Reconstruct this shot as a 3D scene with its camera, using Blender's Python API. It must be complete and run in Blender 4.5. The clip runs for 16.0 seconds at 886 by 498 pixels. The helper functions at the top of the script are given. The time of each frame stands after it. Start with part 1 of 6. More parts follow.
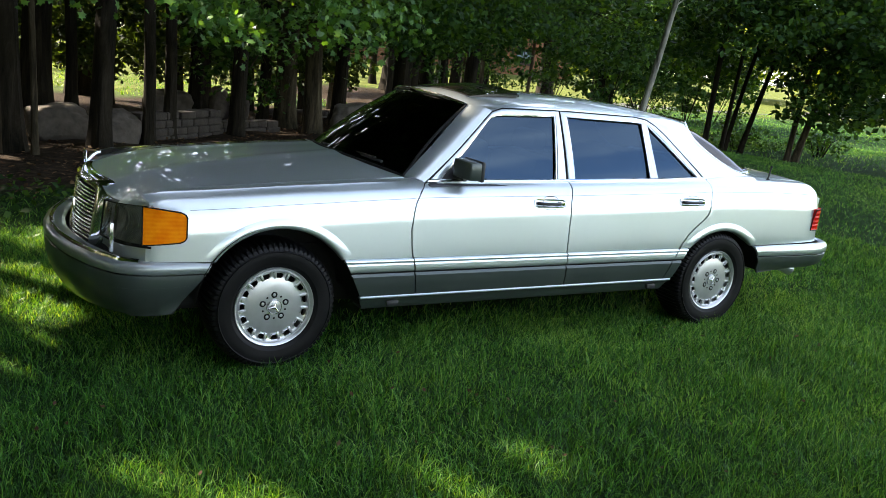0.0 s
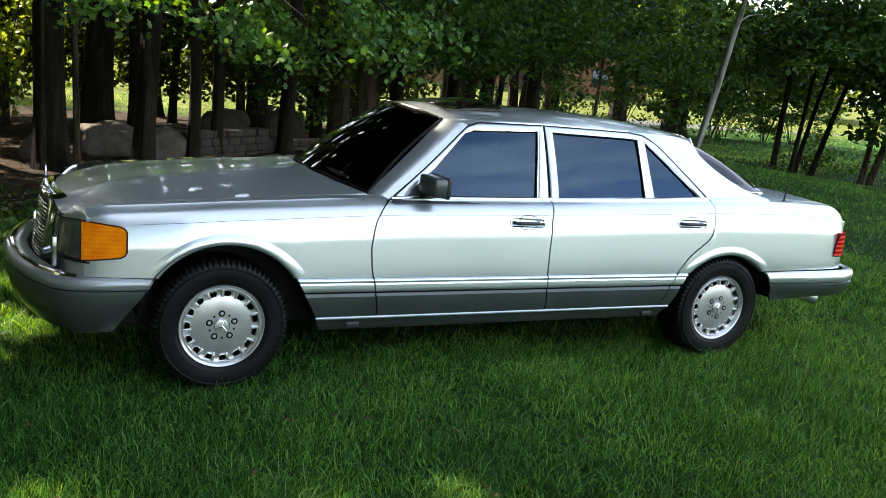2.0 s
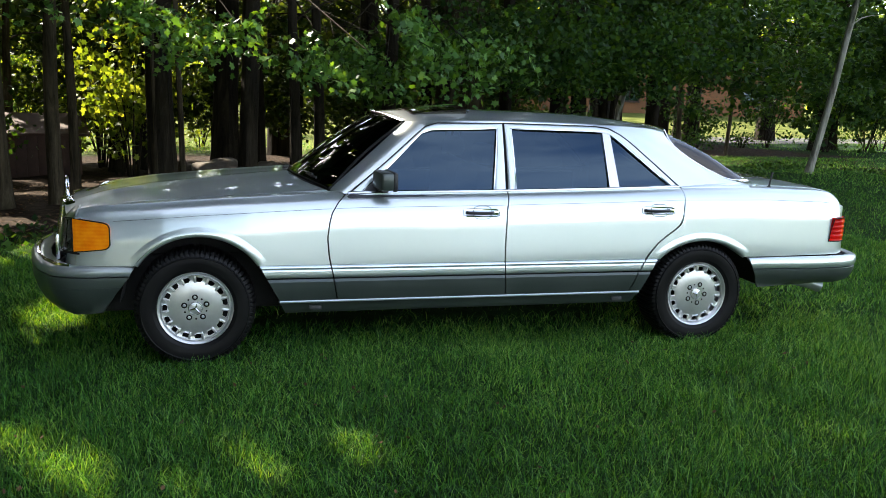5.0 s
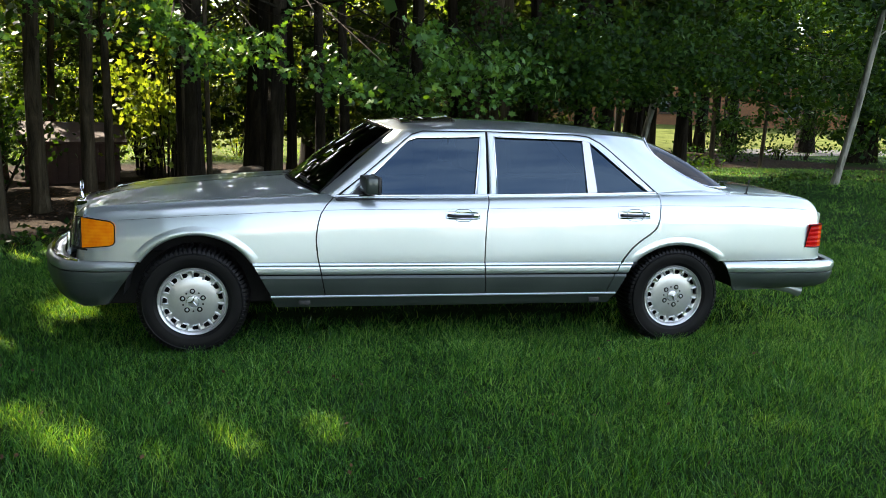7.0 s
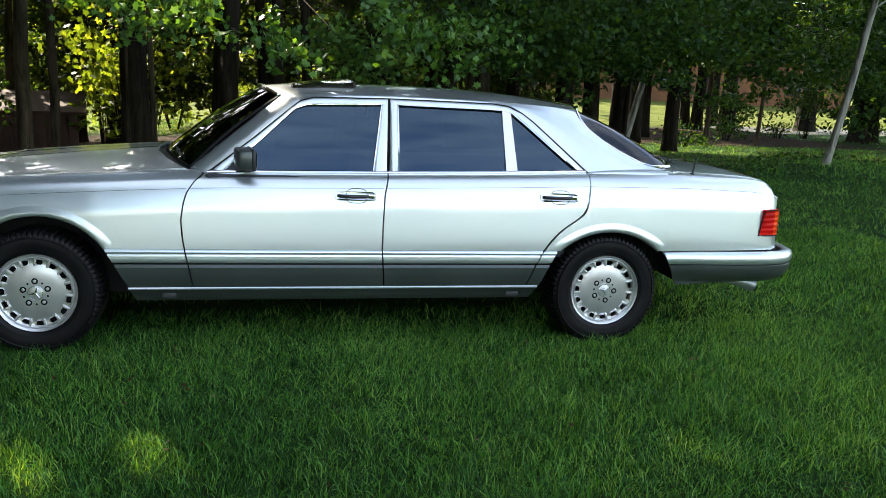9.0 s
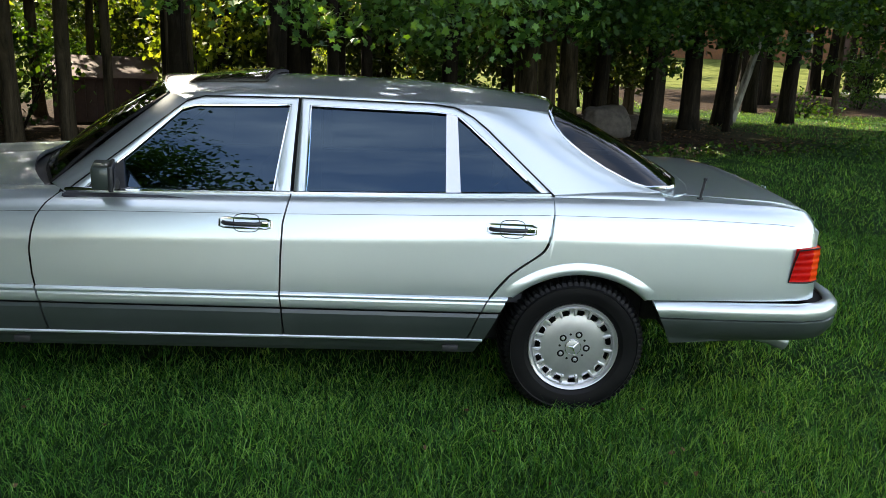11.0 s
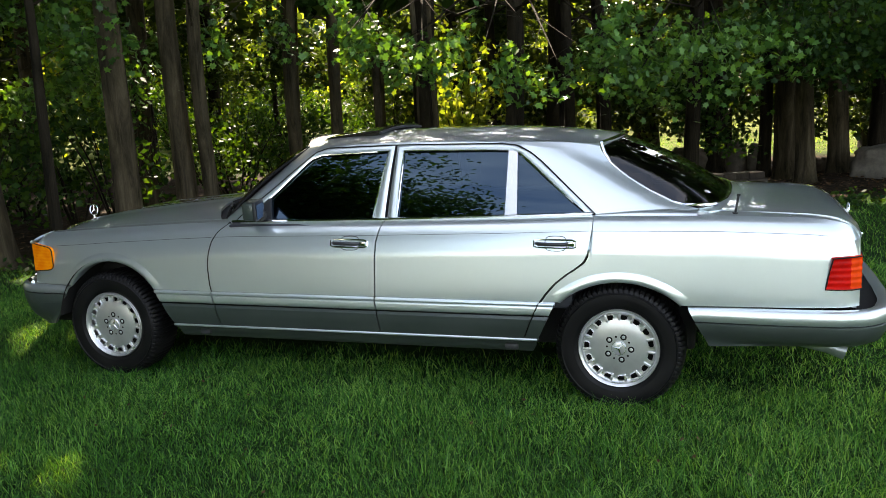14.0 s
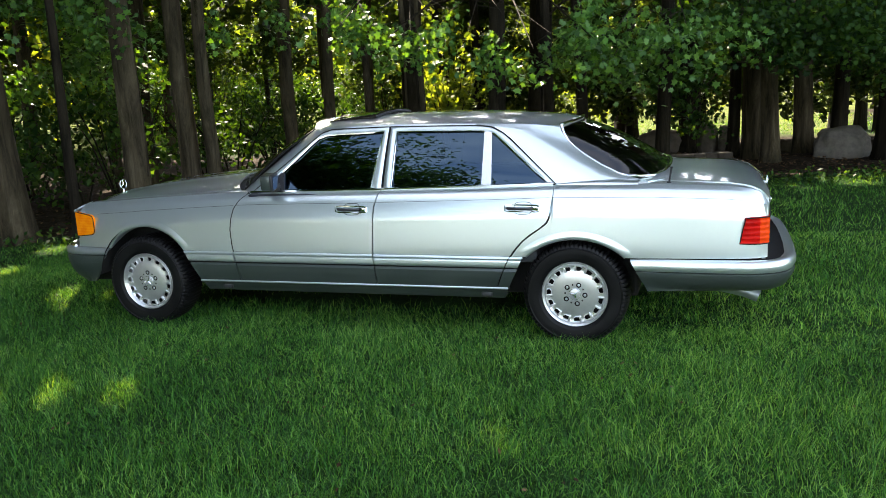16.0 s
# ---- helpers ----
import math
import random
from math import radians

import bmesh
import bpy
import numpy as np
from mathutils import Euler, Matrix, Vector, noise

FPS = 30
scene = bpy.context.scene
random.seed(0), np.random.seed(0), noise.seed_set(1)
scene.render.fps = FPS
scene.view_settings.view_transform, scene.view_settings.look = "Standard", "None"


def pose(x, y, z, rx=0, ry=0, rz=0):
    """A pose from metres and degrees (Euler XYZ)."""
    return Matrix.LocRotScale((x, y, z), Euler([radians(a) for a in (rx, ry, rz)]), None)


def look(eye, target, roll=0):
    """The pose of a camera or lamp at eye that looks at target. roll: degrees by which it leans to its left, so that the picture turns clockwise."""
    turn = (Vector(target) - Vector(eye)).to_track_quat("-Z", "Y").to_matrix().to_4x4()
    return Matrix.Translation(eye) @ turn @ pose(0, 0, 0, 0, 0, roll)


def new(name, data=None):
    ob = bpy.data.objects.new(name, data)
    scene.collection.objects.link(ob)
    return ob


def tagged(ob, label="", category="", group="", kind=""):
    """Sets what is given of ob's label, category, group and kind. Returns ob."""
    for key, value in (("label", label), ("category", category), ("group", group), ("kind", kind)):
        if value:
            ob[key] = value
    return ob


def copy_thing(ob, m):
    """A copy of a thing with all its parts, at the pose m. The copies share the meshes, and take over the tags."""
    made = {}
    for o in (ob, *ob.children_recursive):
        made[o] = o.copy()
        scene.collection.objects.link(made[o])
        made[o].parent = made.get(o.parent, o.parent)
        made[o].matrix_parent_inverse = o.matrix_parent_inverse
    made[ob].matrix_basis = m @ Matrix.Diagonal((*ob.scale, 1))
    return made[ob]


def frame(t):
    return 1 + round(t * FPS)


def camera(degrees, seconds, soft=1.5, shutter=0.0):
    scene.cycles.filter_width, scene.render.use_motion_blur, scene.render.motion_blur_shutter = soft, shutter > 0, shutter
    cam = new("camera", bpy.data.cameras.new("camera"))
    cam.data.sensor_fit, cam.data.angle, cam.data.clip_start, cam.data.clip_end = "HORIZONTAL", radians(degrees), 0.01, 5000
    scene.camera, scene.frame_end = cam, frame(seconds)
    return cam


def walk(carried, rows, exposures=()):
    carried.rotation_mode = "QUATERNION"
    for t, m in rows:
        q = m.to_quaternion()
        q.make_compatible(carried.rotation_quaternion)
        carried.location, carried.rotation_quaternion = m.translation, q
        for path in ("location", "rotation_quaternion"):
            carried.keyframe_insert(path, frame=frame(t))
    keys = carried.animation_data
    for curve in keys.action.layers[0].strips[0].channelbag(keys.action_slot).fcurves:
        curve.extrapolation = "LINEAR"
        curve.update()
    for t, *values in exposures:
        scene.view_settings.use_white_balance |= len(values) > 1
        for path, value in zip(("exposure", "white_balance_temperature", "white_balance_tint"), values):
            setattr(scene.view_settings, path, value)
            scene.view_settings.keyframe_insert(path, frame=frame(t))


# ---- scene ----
cam = camera(54.8, 16.0, soft=0.85)
PATH = [
    (0, (-2.934, -4.727, 1.651), (-1.93, -3.058, 1.195), 6.1),
    (0.5, (-2.809, -4.659, 1.638), (-1.83, -2.968, 1.207), 6.8),
    (1, (-2.645, -4.595, 1.635), (-1.678, -2.888, 1.249), 7.6),
    (1.5, (-2.407, -4.64, 1.639), (-1.543, -2.88, 1.242), 7.4),
    (2, (-2.297, -4.803, 1.657), (-1.456, -3.04, 1.23), 5.8),
    (2.5, (-2.264, -5.005, 1.684), (-1.439, -3.248, 1.203), 4.8),
    (3, (-2.119, -5.191, 1.686), (-1.366, -3.399, 1.218), 4.3),
    (3.2, (-2.03, -5.265, 1.694), (-1.319, -3.453, 1.234), 4.2),
    (5.3, (-1.312, -5.678, 1.545), (-0.828, -3.772, 1.179), 1.8),
    (5.5, (-1.291, -5.75, 1.548), (-0.798, -3.848, 1.175), 1.6),
    (6, (-1.178, -5.891, 1.549), (-0.742, -3.98, 1.153), 1.8),
    (6.5, (-1.07, -5.973, 1.555), (-0.682, -4.047, 1.181), 2.7),
    (7, (-1.081, -5.973, 1.559), (-0.686, -4.043, 1.211), 2.0),
    (7.5, (-1.038, -5.962, 1.558), (-0.669, -4.039, 1.153), 2.1),
    (8, (-0.904, -5.861, 1.551), (-0.541, -3.936, 1.147), 2.1),
    (8.5, (-0.68, -5.626, 1.545), (-0.243, -3.713, 1.155), 2.6),
    (9, (-0.345, -5.375, 1.511), (0.044, -3.455, 1.107), 2.6),
    (9.2, (-0.224, -5.255, 1.532), (0.144, -3.332, 1.124), 2.6),
    (11.3, (1.024, -4.344, 1.699), (0.992, -2.412, 1.184), 2.4),
    (11.5, (1.245, -4.317, 1.681), (1.036, -2.392, 1.181), 1.8),
    (12, (1.436, -4.432, 1.634), (0.977, -2.546, 1.15), 1.3),
    (12.5, (1.668, -4.642, 1.617), (1.046, -2.802, 1.14), 1.0),
    (13, (1.942, -4.78, 1.622), (1.265, -2.953, 1.169), -0.5),
    (13.5, (2.087, -4.922, 1.635), (1.407, -3.085, 1.233), -2.5),
    (14, (2.016, -5.068, 1.642), (1.4, -3.2, 1.278), -2.7),
    (14.5, (2.035, -5.245, 1.654), (1.442, -3.37, 1.289), -2.6),
    (15, (2.202, -5.484, 1.668), (1.553, -3.636, 1.263), -2.6),
    (15.5, (2.231, -5.749, 1.663), (1.64, -3.886, 1.237), -2.3),
    (16, (2.297, -5.94, 1.694), (1.711, -4.071, 1.289), -2.7),
]
walk(cam, [(t, look(eye, target, roll)) for t, eye, target, roll in PATH], [(0, 2.32, 7150, 13), (3, 2.28, 7150, 13), (5.5, 2.20, 7050, 13), (9, 2.18, 7050, 12), (11.5, 2.04, 7500, 14), (12, 2.06, 7600, 15), (12.6, 2.32, 7800, 16), (14.5, 2.34, 7550, 14), (16, 2.54, 7250, 13)])

# ---- light ----
SUN_AZ = math.atan2(-0.51, 0.86)            # from +y towards +x
SUN_EL = radians(40)
world = bpy.data.worlds.new("sky")
scene.world = world
world.use_nodes = True
wn = world.node_tree
wn.nodes.clear()
sky = wn.nodes.new("ShaderNodeTexSky")
sky.sky_type = 'NISHITA'
sky.sun_disc = False
sky.sun_elevation = SUN_EL
sky.sun_rotation = SUN_AZ
sky.air_density, sky.dust_density, sky.ozone_density = 1.0, 1.2, 0.4
bg = wn.nodes.new("ShaderNodeBackground")
bg.inputs["Strength"].default_value = 0.15
wo = wn.nodes.new("ShaderNodeOutputWorld")
# thin fair-weather cloud
sky_tc = wn.nodes.new("ShaderNodeTexCoord")
sky_map = wn.nodes.new("ShaderNodeMapping")
sky_map.inputs["Scale"].default_value = (1.0, 1.0, 3.2)
sky_noise = wn.nodes.new("ShaderNodeTexNoise")
sky_noise.inputs["Scale"].default_value, sky_noise.inputs["Detail"].default_value, sky_noise.inputs["Roughness"].default_value = 2.6, 6.0, 0.6
sky_ramp = wn.nodes.new("ShaderNodeValToRGB")
sky_ramp.color_ramp.elements[0].position, sky_ramp.color_ramp.elements[0].color = 0.40, (0, 0, 0, 1)
sky_ramp.color_ramp.elements[1].position, sky_ramp.color_ramp.elements[1].color = 0.74, (0.65, 0.65, 0.65, 1)
sky_mix = wn.nodes.new("ShaderNodeMix")
sky_mix.data_type = 'RGBA'
sky_mix.inputs[7].default_value = (5.0, 5.2, 5.5, 1)
wn.links.new(sky_tc.outputs["Generated"], sky_map.inputs[0])
wn.links.new(sky_map.outputs[0], sky_noise.inputs["Vector"])
wn.links.new(sky_noise.outputs["Fac"], sky_ramp.inputs[0])
wn.links.new(sky_ramp.outputs[0], sky_mix.inputs[0])
wn.links.new(sky.outputs[0], sky_mix.inputs[6])
wn.links.new(sky_mix.outputs[2], bg.inputs[0])
wn.links.new(bg.outputs[0], wo.inputs[0])

sun_data = bpy.data.lights.new("sun", 'SUN')
sun_data.energy, sun_data.angle, sun_data.color = 4.8, radians(0.6), (1.0, 0.93, 0.8)
sun = new("sun", sun_data)
sun_way = Vector((math.sin(SUN_AZ) * math.cos(SUN_EL), math.cos(SUN_AZ) * math.cos(SUN_EL), math.sin(SUN_EL)))
sun.matrix_world = look(sun_way * 60, (0, 0, 0))


# ---- materials ----
class Mat:
    """A small wrapper round a principled node material."""

    def __init__(self, name, color=(0.5, 0.5, 0.5), rough=0.5, metal=0.0, **extra):
        self.m = bpy.data.materials.new(name)
        self.m.use_nodes = True
        self.t = self.m.node_tree
        self.b = self.t.nodes["Principled BSDF"]
        self.b.inputs["Base Color"].default_value = (*color, 1)
        self.b.inputs["Roughness"].default_value = rough
        self.b.inputs["Metallic"].default_value = metal
        for key, value in extra.items():
            self.b.inputs[key.replace("_", " ")].default_value = value

    def node(self, kind, **props):
        n = self.t.nodes.new(kind)
        for key, value in props.items():
            n.inputs[key.replace("_", " ")].default_value = value
        return n

    def link(self, a, b):
        self.t.links.new(a, b)

    def noise(self, scale, detail=4.0, rough=0.6, coords="Object", distort=0.0, stretch=None):
        tc = self.node("ShaderNodeTexCoord")
        if coords == "World":
            src = self.node("ShaderNodeNewGeometry").outputs["Position"]
        else:
            src = tc.outputs[coords]
        if stretch:
            mp = self.node("ShaderNodeMapping")
            mp.inputs["Scale"].default_value = stretch
            self.link(src, mp.inputs["Vector"])
            src = mp.outputs[0]
        n = self.node("ShaderNodeTexNoise", Scale=scale, Detail=detail, Roughness=rough, Distortion=distort)
        self.link(src, n.inputs["Vector"])
        return n.outputs["Fac"]

    def ramp(self, fac, stops):
        r = self.node("ShaderNodeValToRGB")
        el = r.color_ramp.elements
        while len(el) < len(stops):
            el.new(0.5)
        for e, (p, c) in zip(el, stops):
            e.position, e.color = p, (*c, 1) if len(c) == 3 else c
        self.link(fac, r.inputs["Fac"])
        return r.outputs["Color"]

    def mix(self, fac, a, b, kind='MIX'):
        n = self.node("ShaderNodeMix")
        n.data_type, n.blend_type = 'RGBA', kind
        for sock, value in ((n.inputs[0], fac), (n.inputs[6], a), (n.inputs[7], b)):
            if isinstance(value, bpy.types.NodeSocket):
                self.link(value, sock)
            elif isinstance(value, tuple):
                sock.default_value = (*value, 1)
            else:
                sock.default_value = value
        return n.outputs[2]

    def math(self, op, a, b=0.0, clamp=False):
        n = self.node("ShaderNodeMath")
        n.operation, n.use_clamp = op, clamp
        for sock, value in zip(n.inputs, (a, b)):
            if isinstance(value, bpy.types.NodeSocket):
                self.link(value, sock)
            else:
                sock.default_value = value
        return n.outputs[0]

    def color(self, sock):
        self.link(sock, self.b.inputs["Base Color"])

    def rough(self, sock):
        self.link(sock, self.b.inputs["Roughness"])

    def bump(self, height, strength=0.3, distance=0.01):
        n = self.node("ShaderNodeBump", Strength=strength, Distance=distance)
        self.link(height, n.inputs["Height"])
        self.link(n.outputs[0], self.b.inputs["Normal"])


def grainy(name, low, high, scale, rough=0.6, bump=0.2, dist=0.004, big=0.0, metal=0.0, **extra):
    """A surface that varies between two colours at a fine and a coarse scale."""
    w = Mat(name, high, rough, metal, **extra)
    fine = w.noise(scale, 6)
    coarse = w.noise(scale * 0.12 if not big else big, 3)
    both = w.math('ADD', w.math('MULTIPLY', fine, 0.5), w.math('MULTIPLY', coarse, 0.5))
    w.color(w.ramp(both, [(0.3, low), (0.7, high)]))
    if bump:
        w.bump(fine, bump, dist)
    return w


# car
w = Mat("silver_paint", (0.62, 0.63, 0.625), 0.3, 0.80, Coat_Weight=1.0, Coat_Roughness=0.012, Coat_IOR=1.6)
fl = w.noise(900, 2)
du = w.noise(1.3, 5)
w.color(w.mix(w.math('MULTIPLY', fl, 0.35), (0.675, 0.75, 0.765), (0.505, 0.57, 0.585)))
w.rough(w.math('ADD', w.math('MULTIPLY', du, 0.10), 0.25))
M_PAINT = w.m
w = Mat("grey_cladding_paint", (0.07, 0.085, 0.085), 0.4, 0.35, Coat_Weight=0.5, Coat_Roughness=0.06)
du = w.noise(3.0, 5)
w.color(w.ramp(du, [(0.3, (0.042, 0.056, 0.052)), (0.7, (0.058, 0.074, 0.068))]))
w.rough(w.math('ADD', w.math('MULTIPLY', du, 0.2), 0.28))
M_CLAD = w.m
w = Mat("mid_grey_bumper_paint", (0.3, 0.33, 0.33), 0.34, 0.6, Coat_Weight=0.7, Coat_Roughness=0.04)
w.color(w.ramp(w.noise(3.0, 5), [(0.3, (0.25, 0.285, 0.285)), (0.7, (0.33, 0.365, 0.365))]))
M_BUMPER = w.m
w = Mat("chrome", (0.82, 0.83, 0.84), 0.07, 1.0)
w.rough(w.math('MULTIPLY', w.noise(12, 4), 0.18))
M_CHROME = w.m
w = Mat("brushed_trim", (0.66, 0.67, 0.68), 0.22, 1.0)
w.rough(w.math('ADD', w.math('MULTIPLY', w.noise(30, 4), 0.2), 0.12))
M_TRIM = w.m
M_BLACK = grainy("black_rubber", (0.004, 0.004, 0.004), (0.011, 0.011, 0.011), 60, 0.65, 0.15, Specular_IOR_Level=0.15).m
M_PLASTIC = grainy("black_plastic", (0.014, 0.015, 0.017), (0.03, 0.031, 0.034), 90, 0.45, 0.1).m
M_UNDER = grainy("underbody", (0.004, 0.004, 0.004), (0.012, 0.011, 0.01), 25, 0.9, 0.3).m
w = Mat("tyre_rubber", (0.02, 0.02, 0.021), 0.45, Specular_IOR_Level=0.16)
n1 = w.noise(40, 6)
w.color(w.ramp(w.noise(6, 5), [(0.3, (0.003, 0.003, 0.0033)), (0.75, (0.009, 0.009, 0.0095))]))
w.bump(n1, 0.15, 0.002)
M_TYRE = w.m
w = Mat("wheel_silver", (0.62, 0.635, 0.64), 0.32, 0.75, Coat_Weight=0.5, Coat_Roughness=0.08)
w.color(w.ramp(w.noise(9, 5), [(0.3, (0.53, 0.54, 0.545)), (0.7, (0.68, 0.69, 0.70))]))
M_WHEEL = w.m
M_LEATHER = grainy("dark_leather", (0.02, 0.022, 0.03), (0.05, 0.053, 0.065), 40, 0.55, 0.2).m
M_BLUE = grainy("blue_leather", (0.05, 0.09, 0.19), (0.08, 0.14, 0.27), 30, 0.5, 0.2).m


def glassy(name, tint, ior=1.5, rough=0.0, sheen=(1, 1, 1)):
    w = Mat(name)
    w.t.nodes.remove(w.b)
    out = w.t.nodes["Material Output"]
    tr = w.node("ShaderNodeBsdfTransparent")
    tr.inputs[0].default_value = (*tint, 1)
    gl = w.node("ShaderNodeBsdfGlossy")
    gl.inputs["Roughness"].default_value = rough
    gl.inputs[0].default_value = (*sheen, 1)
    fr = w.node("ShaderNodeFresnel", IOR=ior)
    mx = w.node("ShaderNodeMixShader")
    w.link(fr.outputs[0], mx.inputs[0])
    w.link(tr.outputs[0], mx.inputs[1])
    w.link(gl.outputs[0], mx.inputs[2])
    w.link(mx.outputs[0], out.inputs[0])
    return w.m


M_TINT = glassy("tinted_glass", (0.04, 0.045, 0.05), 1.84, sheen=(0.46, 0.72, 1.0))
M_SCREEN = glassy("windscreen_glass", (0.08, 0.09, 0.09), 1.58)
M_CLEAR = glassy("clear_glass", (0.94, 0.96, 0.96), 1.5)


def lens(name, color, dark):
    w = Mat(name, color, 0.2, 0.0, Specular_IOR_Level=0.06)
    wv = w.node("ShaderNodeTexWave", Scale=16.0, Distortion=1.2)
    wv.bands_direction = 'Z'
    t = w.node("ShaderNodeTexCoord")
    w.link(t.outputs["Object"], wv.inputs["Vector"])
    both = w.math('ADD', w.math('MULTIPLY', w.noise(14, 3), 0.92), w.math('MULTIPLY', wv.outputs["Fac"], 0.08))
    w.color(w.ramp(both, [(0.3, dark), (0.7, color)]))
    w.bump(wv.outputs["Fac"], 0.15, 0.003)
    return w.m


M_AMBER = lens("amber_lens", (1.0, 0.31, 0.010), (0.86, 0.17, 0.004))
M_RED = lens("red_lens", (0.62, 0.010, 0.006), (0.36, 0.004, 0.004))
M_ORANGE = lens("orange_lens", (0.80, 0.065, 0.008), (0.52, 0.024, 0.005))
M_SUNROOF = grainy("smoked_sunroof_panel", (0.012, 0.009, 0.008), (0.022, 0.016, 0.014), 8, 0.1, 0.0, Coat_Weight=1.0, Coat_Roughness=0.02).m
w = Mat("lamp_reflector", (0.85, 0.87, 0.9), 0.2, 0.0, Coat_Weight=1.0)
flute = w.node("ShaderNodeTexWave", Scale=26.0, Distortion=0.6)
flute.bands_direction = 'Y'
w.link(w.node("ShaderNodeTexCoord").outputs["Object"], flute.inputs["Vector"])
w.color(w.ramp(w.noise(7, 3), [(0.38, (0.42, 0.44, 0.47)), (0.6, (0.95, 0.96, 0.98))]))
w.bump(w.math('ADD', flute.outputs["Fac"], w.math('MULTIPLY', w.noise(18, 2), 1.5)), 0.8, 0.012)
M_REFLECTOR = w.m

# plants and ground


def leafy(name, stops, trans, rough=0.45, share=0.5, spec=0.1):
    """Leaves: diffuse and translucent, each island of its own shade."""
    w = Mat(name, stops[0], rough, Specular_IOR_Level=spec)
    g = w.node("ShaderNodeNewGeometry")
    patch = w.noise(0.55, 3, coords="World")
    f = w.math('ADD', w.math('MULTIPLY', g.outputs["Random Per Island"], 0.80), w.math('MULTIPLY', w.math('SUBTRACT', patch, 0.35), 0.7), True)
    c = w.ramp(f, [(i / (len(stops) - 1), s) for i, s in enumerate(stops)])
    w.color(c)
    out = w.t.nodes["Material Output"]
    tl = w.node("ShaderNodeBsdfTranslucent")
    w.link(w.mix(1.0, c, trans, 'MULTIPLY'), tl.inputs[0])
    mx = w.node("ShaderNodeMixShader", Fac=share)
    w.link(w.b.outputs[0], mx.inputs[1])
    w.link(tl.outputs[0], mx.inputs[2])
    w.link(mx.outputs[0], out.inputs[0])
    return w.m


M_GRASS = leafy("grass_blade", [(0.003, 0.012, 0.003), (0.019, 0.084, 0.014), (0.060, 0.236, 0.038), (0.28, 0.54, 0.13)], (2.8, 1.7, 0.2), 0.42, 0.34, 0.22)
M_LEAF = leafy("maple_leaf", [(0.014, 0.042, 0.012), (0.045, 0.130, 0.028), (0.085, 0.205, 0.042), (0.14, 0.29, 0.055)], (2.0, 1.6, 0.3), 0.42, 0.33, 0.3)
# darker copy of the leaf colours, with the wood's shade painted in
M_LEAF_DARK = leafy("shaded_leaf", [(0.007, 0.021, 0.008), (0.017, 0.050, 0.014), (0.033, 0.084, 0.020), (0.065, 0.135, 0.027)], (2.0, 1.6, 0.25), 0.5, 0.4)
M_NEEDLE = leafy("hemlock_spray", [(0.010, 0.022, 0.008), (0.018, 0.038, 0.013), (0.032, 0.058, 0.018), (0.05, 0.075, 0.022)], (2.4, 2.0, 0.5), 0.55, 0.38)
# brighter, yellower leaf copy, with the glow of backlit sun in its colour
M_LEAF_SUN = leafy("sunlit_leaf", [(0.03, 0.06, 0.012), (0.08, 0.14, 0.022), (0.14, 0.21, 0.035), (0.24, 0.30, 0.06)], (2.1, 1.7, 0.5), 0.5, 0.5, 0.1)
M_LITTER = leafy("dry_leaf", [(0.04, 0.022, 0.012), (0.075, 0.042, 0.022), (0.12, 0.07, 0.035), (0.2, 0.135, 0.07)], (1.0, 0.8, 0.5), 0.7, 0.15)


def bark(name, low, mid, high, scale=7.0):
    w = Mat(name, mid, 0.9, Specular_IOR_Level=0.1)
    furrow = w.noise(scale, 8, 0.7, "Object", 0.6, (1.0, 1.0, 0.16))
    blotch = w.noise(1.6, 4, 0.6)
    c = w.ramp(furrow, [(0.36, low), (0.55, mid), (0.78, high)])
    moss = w.ramp(blotch, [(0.45, (0.9, 0.92, 0.85)), (0.75, (0.62, 0.68, 0.55))])
    w.color(w.mix(1.0, c, moss, 'MULTIPLY'))
    w.bump(furrow, 0.9, 0.03)
    return w.m


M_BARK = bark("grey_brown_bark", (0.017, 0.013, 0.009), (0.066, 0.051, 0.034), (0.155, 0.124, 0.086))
# darker copy of the bark: shade inside the wood put into the colour
M_BARK_DARK = bark("shaded_bark", (0.006, 0.005, 0.0035), (0.022, 0.017, 0.012), (0.055, 0.044, 0.033))
M_BARK_PALE = bark("pale_birch_bark", (0.08, 0.075, 0.065), (0.32, 0.30, 0.27), (0.52, 0.49, 0.44), 6.0)

w = Mat("lawn_and_woodland_soil", (0.05, 0.06, 0.03), 0.95, Specular_IOR_Level=0.05)
pos = w.node("ShaderNodeNewGeometry").outputs["Position"]
sep = w.node("ShaderNodeSeparateXYZ")
w.link(pos, sep.inputs[0])
edge = w.noise(0.45, 4, coords="World")
# the wood begins along a line that runs a few metres behind the car
back = w.math('MULTIPLY', w.math('MULTIPLY', w.math('SUBTRACT', sep.outputs[0], 0.5), 0.4, True), 2.6)
line = w.math('SUBTRACT', w.math('ADD', w.math('MULTIPLY', sep.outputs[0], -0.32), sep.outputs[1]), back)
inner = w.math('MULTIPLY', w.math('SUBTRACT', w.math('ADD', line, w.math('MULTIPLY', edge, 3.0)), 6.3), 1.2, True)
outer = w.math('MULTIPLY', w.math('SUBTRACT', 20.5, sep.outputs[1]), 0.6, True)
wood = w.math('MULTIPLY', w.math('MULTIPLY', inner, outer), w.math('MULTIPLY', w.math('SUBTRACT', 9.5, sep.outputs[0]), 0.4, True))
